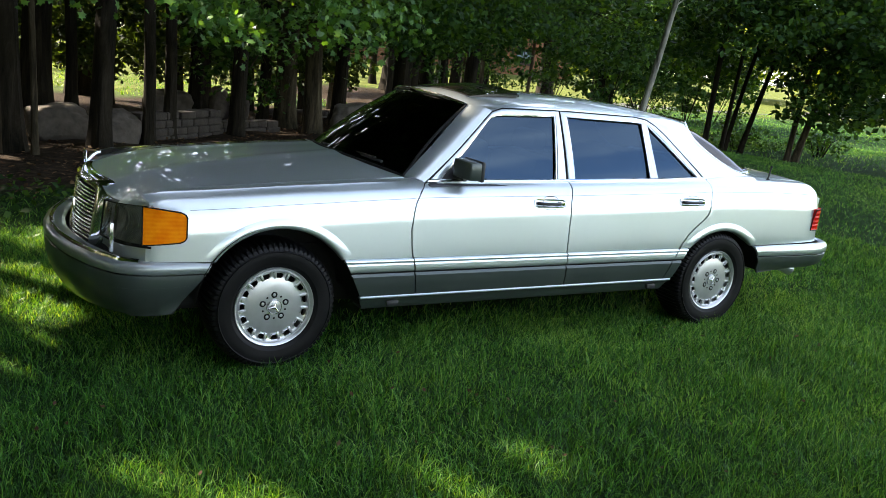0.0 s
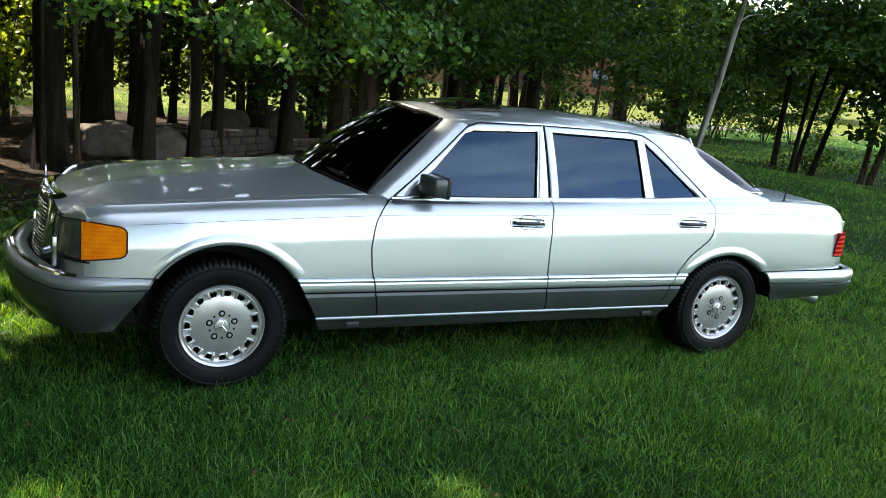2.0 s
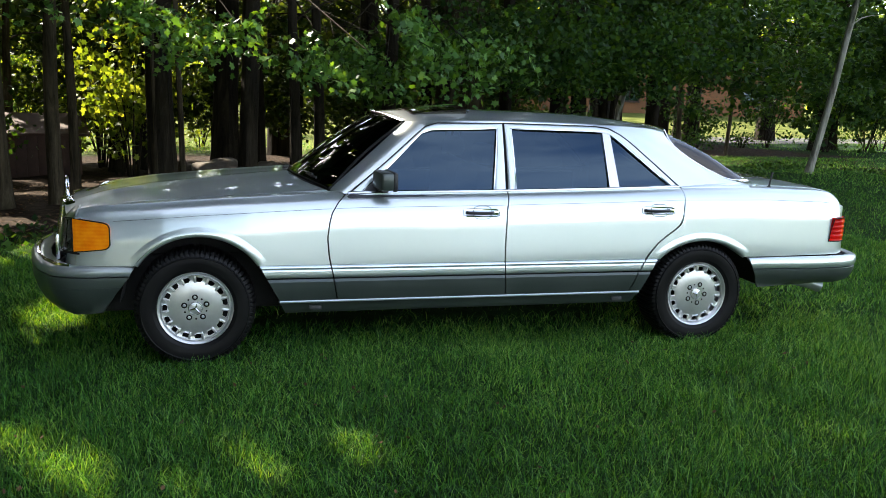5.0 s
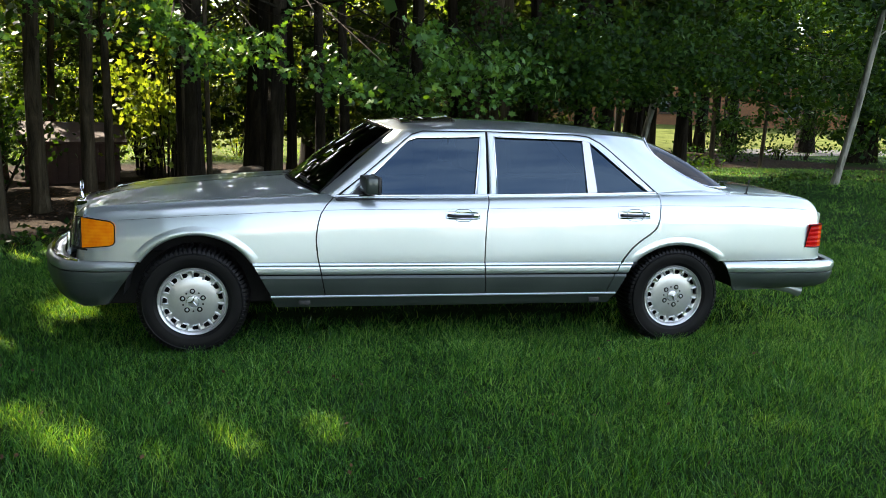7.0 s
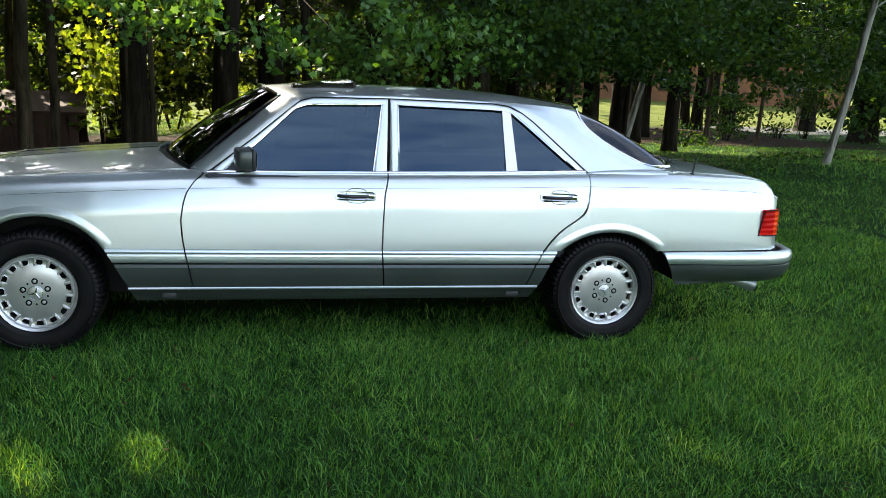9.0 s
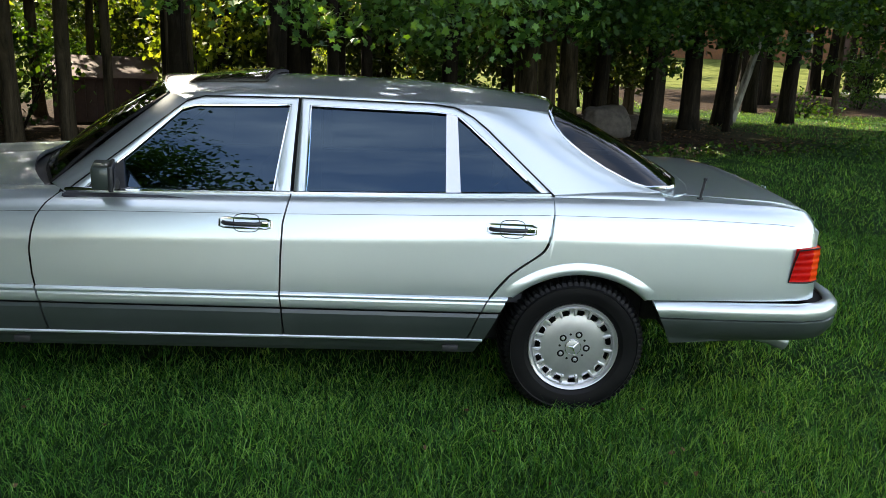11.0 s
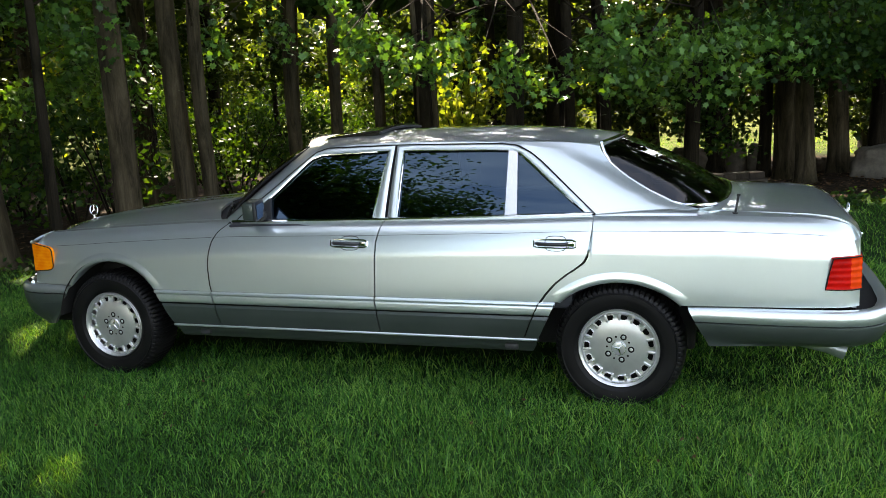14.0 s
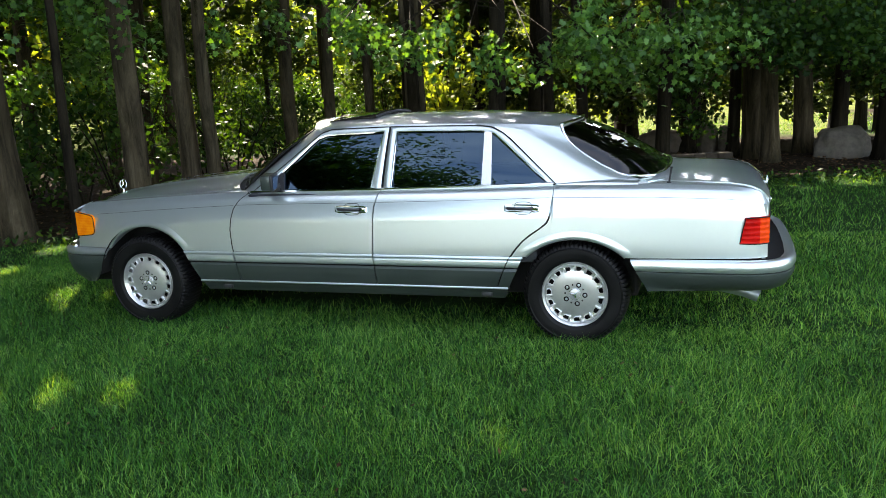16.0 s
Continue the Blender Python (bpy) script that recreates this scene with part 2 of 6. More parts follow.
second = w.math('MULTIPLY', w.math('MULTIPLY', w.math('SUBTRACT', w.math('ADD', sep.outputs[1], w.math('MULTIPLY', edge, 4.0)), 22.5), 0.5, True), w.math('MULTIPLY', w.math('SUBTRACT', 37.5, sep.outputs[1]), 0.5, True))
second = w.math('MULTIPLY', second, w.math('MULTIPLY', w.math('SUBTRACT', w.math('ADD', 21.5, w.math('MULTIPLY', edge, 5.0)), sep.outputs[0]), 0.4, True))
second = w.math('MULTIPLY', second, w.math('MULTIPLY', w.math('SUBTRACT', sep.outputs[0], 7.0), 0.5, True))
wood = w.math('MAXIMUM', wood, second)
fine = w.noise(9.0, 8, coords="World")
mid = w.noise(1.1, 5, coords="World")
grass_c = w.ramp(fine, [(0.25, (0.004, 0.011, 0.003)), (0.5, (0.011, 0.031, 0.007)), (0.75, (0.028, 0.070, 0.015))])
grass_c = w.mix(w.math('MULTIPLY', mid, 0.5), grass_c, (0.018, 0.046, 0.010))
# the open lawn beyond the wood is painted yellower and brighter, as sunlit
grass_c = w.mix(w.math('MULTIPLY', w.math('SUBTRACT', w.math('ADD', sep.outputs[1], w.math('MULTIPLY', mid, 4.0)), w.math('ADD', 21.0, w.math('MULTIPLY', w.math('MULTIPLY', w.math('SUBTRACT', sep.outputs[0], 6.5), 0.4, True), 16.0))), 0.25, True), grass_c, w.ramp(mid, [(0.35, (0.05, 0.065, 0.012)), (0.6, (0.105, 0.125, 0.032))]))
soil_c = w.ramp(fine, [(0.25, (0.008, 0.006, 0.004)), (0.5, (0.026, 0.018, 0.012)), (0.78, (0.075, 0.053, 0.034))])
w.color(w.mix(wood, grass_c, soil_c))
w.bump(w.math('ADD', fine, w.math('MULTIPLY', w.noise(55, 4, coords="World"), 0.4)), 0.8, 0.04)
M_GROUND = w.m

M_STONE = grainy("fieldstone", (0.07, 0.06, 0.048), (0.20, 0.175, 0.145), 11, 0.9, 0.8, 0.02).m
M_STONE_DARK = grainy("shaded_brown_fieldstone", (0.04, 0.032, 0.024), (0.125, 0.102, 0.078), 11, 0.9, 0.8, 0.02).m
M_BLOCK = grainy("weathered_wall_block", (0.016, 0.012, 0.009), (0.055, 0.043, 0.031), 16, 0.92, 0.9, 0.02).m
M_WOOD = grainy("weathered_wood", (0.10, 0.065, 0.04), (0.22, 0.15, 0.095), 18, 0.85, 0.4, 0.006).m
M_SHED = grainy("brown_shed_boards", (0.03, 0.014, 0.009), (0.06, 0.029, 0.018), 12, 0.85, 0.4, 0.006).m
M_ROOF = grainy("roof_shingle", (0.02, 0.018, 0.016), (0.045, 0.04, 0.036), 14, 0.95, 0.5, 0.01).m
M_WHITE = grainy("white_paint", (0.62, 0.62, 0.60), (0.80, 0.80, 0.78), 20, 0.6, 0.1).m
M_ASPHALT = grainy("asphalt", (0.03, 0.03, 0.029), (0.06, 0.06, 0.057), 30, 0.9, 0.3).m
w = Mat("orange_brick", (0.3, 0.13, 0.08), 0.9)
bt = w.node("ShaderNodeTexBrick", Scale=1.0, Mortar_Size=0.012, Brick_Width=0.22, Row_Height=0.075)
bt.inputs["Color1"].default_value = (0.24, 0.10, 0.035, 1)
bt.inputs["Color2"].default_value = (0.17, 0.07, 0.026, 1)
bt.inputs["Mortar"].default_value = (0.075, 0.048, 0.03, 1)
tc = w.node("ShaderNodeTexCoord")
mp = w.node("ShaderNodeMapping")
mp.inputs["Rotation"].default_value = (radians(90), 0, 0)
w.link(tc.outputs["Object"], mp.inputs[0])
w.link(mp.outputs[0], bt.inputs["Vector"])
w.color(w.mix(w.math('MULTIPLY', w.noise(0.8, 4), 0.6), bt.outputs["Color"], (0.20, 0.084, 0.032)))
M_BRICK = w.m


# ---- building helpers ----
def mesh_of(name, verts, faces, mat, smooth=True, sharp=38):
    me = bpy.data.meshes.new(name)
    me.from_pydata([tuple(v) for v in verts], [], faces)
    me.materials.append(mat)
    if smooth:
        me.polygons.foreach_set("use_smooth", [True] * len(me.polygons))
        me.set_sharp_from_angle(angle=radians(sharp))
    me.update()
    return me


def flanged(verts, faces, depth):
    """Turns the free edges of a panel inwards, so that it has thickness."""
    verts, faces = [Vector(v) for v in verts], list(faces)
    nrm = [Vector() for _ in verts]
    edges = {}
    for f in faces:
        n = (verts[f[1]] - verts[f[0]]).cross(verts[f[-1]] - verts[f[0]])
        for i, a in enumerate(f):
            nrm[a] += n
            b = f[(i + 1) % len(f)]
            edges[(a, b)] = edges.get((a, b), 0) + 1
    made = {}

    def low(i, deep):
        if (i, deep) not in made:
            made[(i, deep)] = len(verts)
            verts.append(verts[i] - nrm[i].normalized() * depth * deep)
        return made[(i, deep)]
    for a, b in [e for e in edges if (e[1], e[0]) not in edges]:
        faces.append((low(b, 0), low(a, 0), low(a, 1), low(b, 1)))
    return verts, faces


def part(name, verts, faces, mat, parent=None, label="", smooth=True, sharp=38, thick=0.0):
    """One mesh object, as a thing of its own or as a part under another."""
    if thick:
        verts, faces = flanged(verts, faces, thick)
    ob = new(name, mesh_of(name, verts, faces, mat, smooth, sharp))
    if parent:
        ob.parent = parent
    if label:
        tagged(ob, label)
    return ob


def thing(name, label, category, group="", at=(0, 0, 0), kind=""):
    ob = new(name)
    ob.empty_display_size = 0.1
    ob.location = at
    return tagged(ob, label, category, group, kind)


def sheet(fn, nu, nv, flip=False):
    """A grid of quads over fn(u, v)."""
    verts = [fn(i / nu, j / nv) for i in range(nu + 1) for j in range(nv + 1)]
    faces = []
    for i in range(nu):
        for j in range(nv):
            a = i * (nv + 1) + j
            q = (a, a + nv + 1, a + nv + 2, a + 1)
            faces.append(q[::-1] if flip else q)
    return verts, faces


def join(*meshes):
    verts, faces = [], []
    for v, f in meshes:
        k = len(verts)
        verts += list(v)
        faces += [tuple(i + k for i in q) for q in f]
    return verts, faces


def box(x0, x1, y0, y1, z0, z1, b=0.0):
    """A box whose edges are cut by b."""
    bm = bmesh.new()
    bmesh.ops.create_cube(bm, size=1.0)
    for v in bm.verts:
        v.co = Vector(((x0 + x1) / 2 + v.co.x * (x1 - x0), (y0 + y1) / 2 + v.co.y * (y1 - y0), (z0 + z1) / 2 + v.co.z * (z1 - z0)))
    if b:
        bmesh.ops.bevel(bm, geom=bm.edges[:], offset=b, segments=2, affect='EDGES', profile=0.5)
    out = [v.co.copy() for v in bm.verts], [tuple(v.index for v in f.verts) for f in bm.faces]
    bm.free()
    return out


def tube(points, r, sides=8, closed=False, taper=None):
    """A round bar along a line of points."""
    pts = [Vector(p) for p in points]
    n = len(pts)
    verts, faces = [], []
    side = None
    for i, p in enumerate(pts):
        a = pts[(i - 1) % n] if closed or i else pts[0]
        b = pts[(i + 1) % n] if closed or i < n - 1 else pts[-1]
        way = (b - a).normalized()
        side = (side - way * side.dot(way)).normalized() if side else way.orthogonal().normalized()
        up = way.cross(side)
        rr = taper[i] if taper else r
        verts += [p + rr * (math.cos(k * math.tau / sides) * side + math.sin(k * math.tau / sides) * up) for k in range(sides)]
    for i in range(n if closed else n - 1):
        for k in range(sides):
            a, b = i * sides + k, i * sides + (k + 1) % sides
            c, d = ((i + 1) % n) * sides + (k + 1) % sides, ((i + 1) % n) * sides + k
            faces.append((a, b, c, d))
    if not closed:
        faces += [tuple(range(sides))[::-1], tuple(range((n - 1) * sides, n * sides))]
    return verts, faces


def lathe(profile, n=48, closed=False):
    """Turns (radius, y) pairs about the y axis."""
    m = len(profile)
    verts = [(r * math.cos(i * math.tau / n), y, r * math.sin(i * math.tau / n)) for i in range(n) for r, y in profile]
    faces = []
    for i in range(n):
        k = (i + 1) % n
        for j in range(m if closed else m - 1):
            faces.append((i * m + j, i * m + (j + 1) % m, k * m + (j + 1) % m, k * m + j))
    return verts, faces


def lerp(a, b, t):
    return a + (b - a) * t


def curve(table):
    xs, ys = [p[0] for p in table], [p[1] for p in table]
    return lambda x: float(np.interp(x, xs, ys))


def along(points, n):
    """n + 1 points at even steps along a line of points."""
    p = np.array(points, float)
    d = np.r_[0, np.cumsum(np.linalg.norm(np.diff(p, axis=0), axis=1))]
    s = np.linspace(0, d[-1], n + 1)
    return [tuple(float(np.interp(v, d, p[:, c])) for c in range(p.shape[1])) for v in s]


# ---- the car ----
car = thing("sedan_car", "silver long-wheelbase sedan with grey lower cladding parked on grass", "car")

belt = curve([(-2.30, 0.79), (-2.20, 0.825), (-2.06, 0.855), (-1.5, 0.897), (-1.08, 0.922), (-0.75, 0.938), (-0.6, 0.943), (0.2, 0.955),
              (0.95, 0.972), (1.4, 0.986), (2.0, 0.985), (2.42, 0.969), (2.50, 0.960), (2.56, 0.947), (2.60, 0.930), (2.625, 0.908), (2.645, 0.872), (2.7, 0.86)])
plan = curve([(-2.25, 0.83), (-2.17, 0.885), (-2.10, 0.912), (-2.0, 0.932), (-1.7, 0.972), (-1.25, 0.995), (-0.6, 1.0), (1.3, 1.0), (1.9, 0.985),
              (2.3, 0.962), (2.45, 0.948), (2.54, 0.932), (2.60, 0.908), (2.645, 0.87)])
shoulder_raw = curve([(-0.02, 0.70), (0, 0.765), (0.010, 0.788), (0.032, 0.818), (0.068, 0.8385), (0.11, 0.8500), (0.165, 0.8625), (0.172, 0.8637),
                      (0.25, 0.8700), (0.33, 0.8765), (0.40, 0.881), (0.46, 0.880)])


def smoothed(fn, a, b, reach):
    """The same curve with its corners eased."""
    xs = np.linspace(a, b, 240)
    ys = [np.mean([fn(x + d * reach(x)) for d in np.linspace(-1, 1, 21)]) for x in xs]
    return lambda x: float(np.interp(x, xs, ys))


shoulder = smoothed(shoulder_raw, 0.0, 0.46, lambda x: min(0.045, 0.004 + 0.35 * x, 0.005 + 0.6 * abs(x - 0.168)))
lower = curve([(0.34, 0.862), (0.37, 0.873), (0.42, 0.884), (0.472, 0.888), (0.476, 0.880), (0.483, 0.880), (0.487, 0.888), (0.50, 0.892), (0.526, 0.891),
               (0.531, 0.886), (0.535, 0.893), (0.547, 0.896), (0.556, 0.889)])
gap_a = curve([(0.35, -0.757), (0.49, -0.783), (0.60, -0.806), (0.706, -0.815), (0.79, -0.803), (0.846, -0.787), (0.90, -0.752), (0.945, -0.70)])
gap_b = curve([(0.35, 0.248), (0.546, 0.231), (0.70, 0.234), (0.854, 0.242), (0.955, 0.266)])
GAP_C = [(0.35, 1.050), (0.45, 1.090), (0.543, 1.133), (0.60, 1.173), (0.653, 1.219), (0.70, 1.278), (0.735, 1.330), (0.765, 1.368), (0.80, 1.386), (0.864, 1.399), (0.93, 1.411), (0.99, 1.412)]
gap_c = curve(GAP_C)
gap_c_z = curve([(x, z) for z, x in GAP_C])
ARCH_F, ARCH_R = (-1.515, 0.32, 0.40), (1.54, 0.20, 0.467)


def arch(x, which):
    cx, cz, r = which
    return cz + math.sqrt(r * r - (x - cx) ** 2) if abs(x - cx) < r else 0.0


def half(x, z):
    """Half the body's width."""
    k = plan(x)
    return k * (lower(z) if z < 0.556 else shoulder(belt(x) - z))


def lean(z):
    """How far out the side windows stand at a height."""
    t = (z - 0.945) / 0.40
    return 0.747 - 0.155 * t - 0.035 * t * t


def top_z(x, y):
    """The bonnet's height."""
    zb = belt(x) + 0.012
    zc = float(np.interp(x, [-2.30, -2.17, -1.8, -1.42, -0.97, -0.7], [0.838, 0.882, 0.944, 0.982, 1.018, 1.03]))
    return zb + (zc - zb) * max(0.0, 1 - (abs(y) / (0.735 * plan(x))) ** 2.2)


def deck_z(x, y):
    zb = belt(x)
    zc = float(np.interp(x, [1.9, 2.1, 2.45, 2.54, 2.60, 2.64, 2.67], [1.018, 1.010, 0.990, 0.978, 0.960, 0.936, 0.905]))
    return zb + (zc - zb) * max(0.0, 1 - (abs(y) / 0.765) ** 3)


def flank(name, s, fn, nu, nv, mat, parent, label="", thick=0.02, off=0.0):
    """A panel of the body's side; fn(u, v) gives its x and z."""
    def place(u, v):
        x, z = fn(u, v)
        return (x, s * (half(x, z) + off), z)
    return part(name, *sheet(place, nu, nv, flip=s > 0), mat, parent, label, sharp=28, thick=thick)


REAR_EDGE = [(1.410, 0.484, 1.328), (1.425, 0.510, 1.285), (1.470, 0.540, 1.225), (1.545, 0.572, 1.165), (1.66, 0.610, 1.095), (1.79, 0.645, 1.034), (1.91, 0.662, 1.008)]


def build_side(s):
    g = 0.0038
    near = s < 0
    # front wing
    xs = np.r_[np.linspace(-2.145, -1.915, 14), np.linspace(-1.91, -1.12, 44), np.linspace(-1.11, -0.787, 14)]
    n_side, extra = 22, 3
    verts, faces = [], []
    for x0 in xs:
        low = max(0.557, arch(x0, ARCH_F))
        w_end = max(0.0, (x0 + 1.0) / 0.213)
        for j in range(n_side + 1):
            z = lerp(low, belt(x0), j / n_side)
            x = x0 + w_end * (gap_a(z) - g + 0.787)
            verts.append((x, s * half(x, z), z))
        for yy in (0.752, 0.725, 0.70):
            x = x0 + w_end * (gap_a(belt(x0)) - g + 0.787)
            verts.append((x, s * yy * plan(x0), top_z(x0, yy * plan(x0)) - 0.001))
    m = n_side + 1 + extra
    for i in range(len(xs) - 1):
        for j in range(m - 1):
            a = i * m + j
            q = (a, a + m, a + m + 1, a + 1)
            faces.append(q[::-1] if s > 0 else q)
    wing = part("front_wing", verts, faces, M_PAINT, car, sharp=28)
    # doors
    front = flank("front_door", s, lambda u, v: (lambda z: (lerp(gap_a(z) + g, gap_b(z) - g, u), z))(lerp(0.557, belt(lerp(-0.75, 0.25, u)), v)), 26, 24, M_PAINT, car)
    rear = flank("rear_door", s, lambda u, v: (lambda z: (lerp(gap_b(z) + g, gap_c(z) - g, u), z))(lerp(0.557, belt(lerp(0.25, 1.40, u)), v)), 30, 30, M_PAINT, car)
    # rear wing
    xs = np.r_[np.linspace(1.150, 1.40, 30), np.linspace(1.4115, 1.418, 4), np.linspace(1.43, 2.05, 34), np.linspace(2.08, 2.645, 28)]
    verts, faces = [], []
    for x0 in xs:
        low = max(0.557, arch(x0, ARCH_R))
        high = gap_c_z(x0 - 0.008) - 0.003 if x0 < 1.4115 else belt(x0)
        low = min(low, high - 0.002)
        for j in range(27):
            z = lerp(low, high, j / 26)
            verts.append((x0, s * half(x0, z), z))
    for i in range(len(xs) - 1):
        for j in range(26):
            a = i * 27 + j
            q = (a, a + 27, a + 28, a + 1)
            faces.append(q[::-1] if s > 0 else q)
    quarter = part("rear_wing", verts, faces, M_PAINT, car, sharp=28, thick=0.02)
    # strip of the rear wing beside the boot lid
    part("wing_top", *sheet(lambda u, v: (lambda x: (x, s * lerp(0.765 * plan(x), 0.662 * min(1, plan(x) + 0.03), v), lerp(belt(x), deck_z(x, 0.662), v)))(lerp(1.895, 2.645, u)), 16, 4, flip=s > 0), M_PAINT, quarter, thick=0.015)
    # the wing's rounded rear corner

    def wing_end(u, v):
        z = lerp(belt(2.645), 0.790, v)
        k = math.sin(u * math.pi / 2)
        return (2.645 + 0.010 * k * min(1.0, v * 8), s * lerp(half(2.645, z), 0.655, u), z + lerp(0, deck_z(2.645, 0.66) - belt(2.645), k) * max(0.0, 1 - v * 8))
    part("wing_end", *sheet(wing_end, 8, 12, flip=s < 0), M_PAINT, quarter, thick=0.01)
    # mouldings and cladding of each panel
    pieces = ((wing, lambda z: lerp(-1.079, -1.19, (z - 0.35) / 0.206), lambda z: gap_a(z) - g), (front, lambda z: gap_a(z) + g, lambda z: gap_b(z) - g),
              (rear, lambda z: gap_b(z) + g, lambda z: gap_c(z) - g), (quarter, lambda z: gap_c(z) + g, lambda z: lerp(1.125, 1.222, (z - 0.35) / 0.206)))
    for owner, a, b in pieces:
        flank("side_moulding", s, lambda u, v: (lambda z: (lerp(a(z), b(z), u), z))(lerp(0.484, 0.556, v)), 10, 12, M_PAINT, owner, "pale grey ribbed moulding", 0.015)
        flank("lower_cladding", s, lambda u, v: (lambda z: (lerp(a(z), b(z), u), z))(lerp(0.352, 0.476, v)), 10, 8, M_CLAD, owner, "dark grey smooth cladding", 0.015)
    # sill
    prof = [(0.850, 0.352), (0.862, 0.347), (0.866, 0.340), (0.862, 0.333), (0.845, 0.322), (0.835, 0.30), (0.822, 0.272), (0.78, 0.262), (0.70, 0.268)]

    def sill(u, v):
        y, z = prof[round(v * (len(prof) - 1))]
        a, b = lerp(-1.045, -1.085, (z - 0.27) / 0.08), lerp(1.085, 1.125, (z - 0.27) / 0.08)
        return (lerp(a, b, u), s * y, z + 0.004 * (u - 0.5))
    sl = part("sill", *sheet(sill, 24, len(prof) - 1, flip=s < 0), M_CLAD, car, "dark grey sill with a bright upper edge", sharp=60, thick=0.01)
    part("sill_strip", *tube([(x, s * 0.866, 0.346 + 0.0018 * x) for x in np.linspace(-1.08, 1.12, 12)], 0.007, 6), M_PAINT, sl)
    for x in (-0.88, 0.98):
        part("jack_cover", *box(x - 0.035, x + 0.035, s * 0.846 - 0.008, s * 0.846 + 0.008, 0.287, 0.316, 0.003), M_PLASTIC, sl)
    # wheel arch lips and liners
    for (cx, cz, r), owner in ((ARCH_F, wing), (ARCH_R, quarter)):
        a0 = math.asin((0.557 - cz) / r)
        prof = [(-0.010, -0.05), (-0.006, -0.012), (-0.003, 0.001), (0.006, 0.005), (0.018, 0.0062), (0.032, 0.0042), (0.044, 0.0012), (0.054, -0.001)]

        def lip(u, v):
            dr, dy = prof[round(v * (len(prof) - 1))]
            ang = lerp(a0, math.pi - a0, u)
            fade = min(1.0, 6 * min(u, 1 - u) + 0.25)
            x, z = cx + (r + dr) * math.cos(ang), cz + (r + dr) * math.sin(ang)
            return (x, s * (half(x, max(z, 0.557)) + dy * fade), z)
        part("arch_lip", *sheet(lip, 48, len(prof) - 1, flip=s < 0), M_PAINT, owner, sharp=60)

        a1 = math.asin((0.36 - cz) / r)

        def liner(u, v):
            ang = lerp(a1, math.pi - a1, u)
            y = lerp(0.852, 0.52, v)
            return (cx + (r + 0.012) * math.cos(ang), s * y, cz + (r + 0.012) * math.sin(ang))
        part("arch_liner", *sheet(liner, 24, 2), M_UNDER, owner)
    # door handles
    for x0, owner in ((0.085, front), (1.222, rear)):
        z0 = 0.846 + 0.010 * (x0 > 1)
        hx = [x0 - 0.108, x0 + 0.108]
        yw = half(x0, z0)
        plate = part("handle_plate", *tube([(x, s * (half(x, z) + 0.003), z) for x, z in ((hx[0], z0 - 0.014), (hx[0], z0 + 0.014), (hx[0] + 0.02, z0 + 0.02), (hx[1] - 0.02, z0 + 0.017), (hx[1], z0 + 0.010), (hx[1], z0 - 0.016), (hx[1] - 0.02, z0 - 0.021), (hx[0] + 0.02, z0 - 0.02))], 0.005, 6, True), M_CHROME, owner, "chrome handle surround")
        cup = [(x, s * (half(x, z) + 0.0015), z) for x, z in [(x0 + 0.005 + 0.055 * math.copysign(abs(math.cos(a)) ** 0.6, math.cos(a)), z0 + 0.037 * math.copysign(abs(math.sin(a)) ** 0.6, math.sin(a))) for a in np.linspace(0, math.tau, 29)[:-1]]]
        part("handle_cup", *tube(cup, 0.002, 6, True), M_PLASTIC, owner)
        part("handle_recess", [(x0 + 0.005, s * (half(x0, z0) + 0.0015), z0)] + cup, [(0, 1 + k, 1 + (k + 1) % 28)[::-1 if s > 0 else 1] for k in range(28)], M_PAINT, owner)
        part("door_handle", *tube([(x, s * (yw + o), z0 + 0.001) for x, o in ((x0 - 0.092, 0.004), (x0 - 0.08, 0.022), (x0 - 0.03, 0.032), (x0 + 0.05, 0.032), (x0 + 0.062, 0.018))], 0.0095, 10), M_PLASTIC, owner, "black grip")
        part("lock_plate", *box(x0 + 0.064, x0 + 0.100, s * (yw + 0.004) - 0.01, s * (yw + 0.004) + 0.01, z0 - 0.013, z0 + 0.010, 0.003), M_CHROME, owner)
    # window frames
    f_out = [(-0.695, 0.934), (-0.45, 1.126), (-0.26, 1.282), (-0.205, 1.324), (-0.13, 1.346), (0.280, 1.353), (0.263, 0.950)]
    f_in = [(-0.605, 0.956), (-0.42, 1.115), (-0.275, 1.250), (-0.232, 1.288), (-0.17, 1.308), (0.243, 1.322), (0.186, 0.962)]
    r_out = [(0.273, 0.950), (0.288, 1.353), (0.88, 1.347), (0.975, 1.336), (1.055, 1.298), (1.116, 1.252), (1.41, 0.990)]
    r_in = [(0.330, 0.964), (0.334, 1.322), (0.86, 1.316), (0.94, 1.312), (0.99, 1.300), (1.05, 1.252), (1.358, 0.992)]

    def at(p, off):
        return (p[0], s * (lean(p[1]) + off), p[1])

    def ring(outer, inner):
        o, i, verts, faces = [], [], [], []
        n = len(outer)
        for k in range(n):
            for q in range(5):
                o.append(tuple(np.array(outer[k]) * (1 - q / 5) + np.array(outer[(k + 1) % n]) * q / 5))
                i.append(tuple(np.array(inner[k]) * (1 - q / 5) + np.array(inner[(k + 1) % n]) * q / 5))
        for a, b in zip(o, i):
            mid = tuple((np.array(a) + np.array(b)) / 2)
            verts += [at(a, 0.004), at(tuple(np.array(a) * 0.85 + np.array(b) * 0.15), 0.012), at(mid, 0.013), at(tuple(np.array(a) * 0.15 + np.array(b) * 0.85), 0.010), at(b, -0.012)]
        m = len(o)
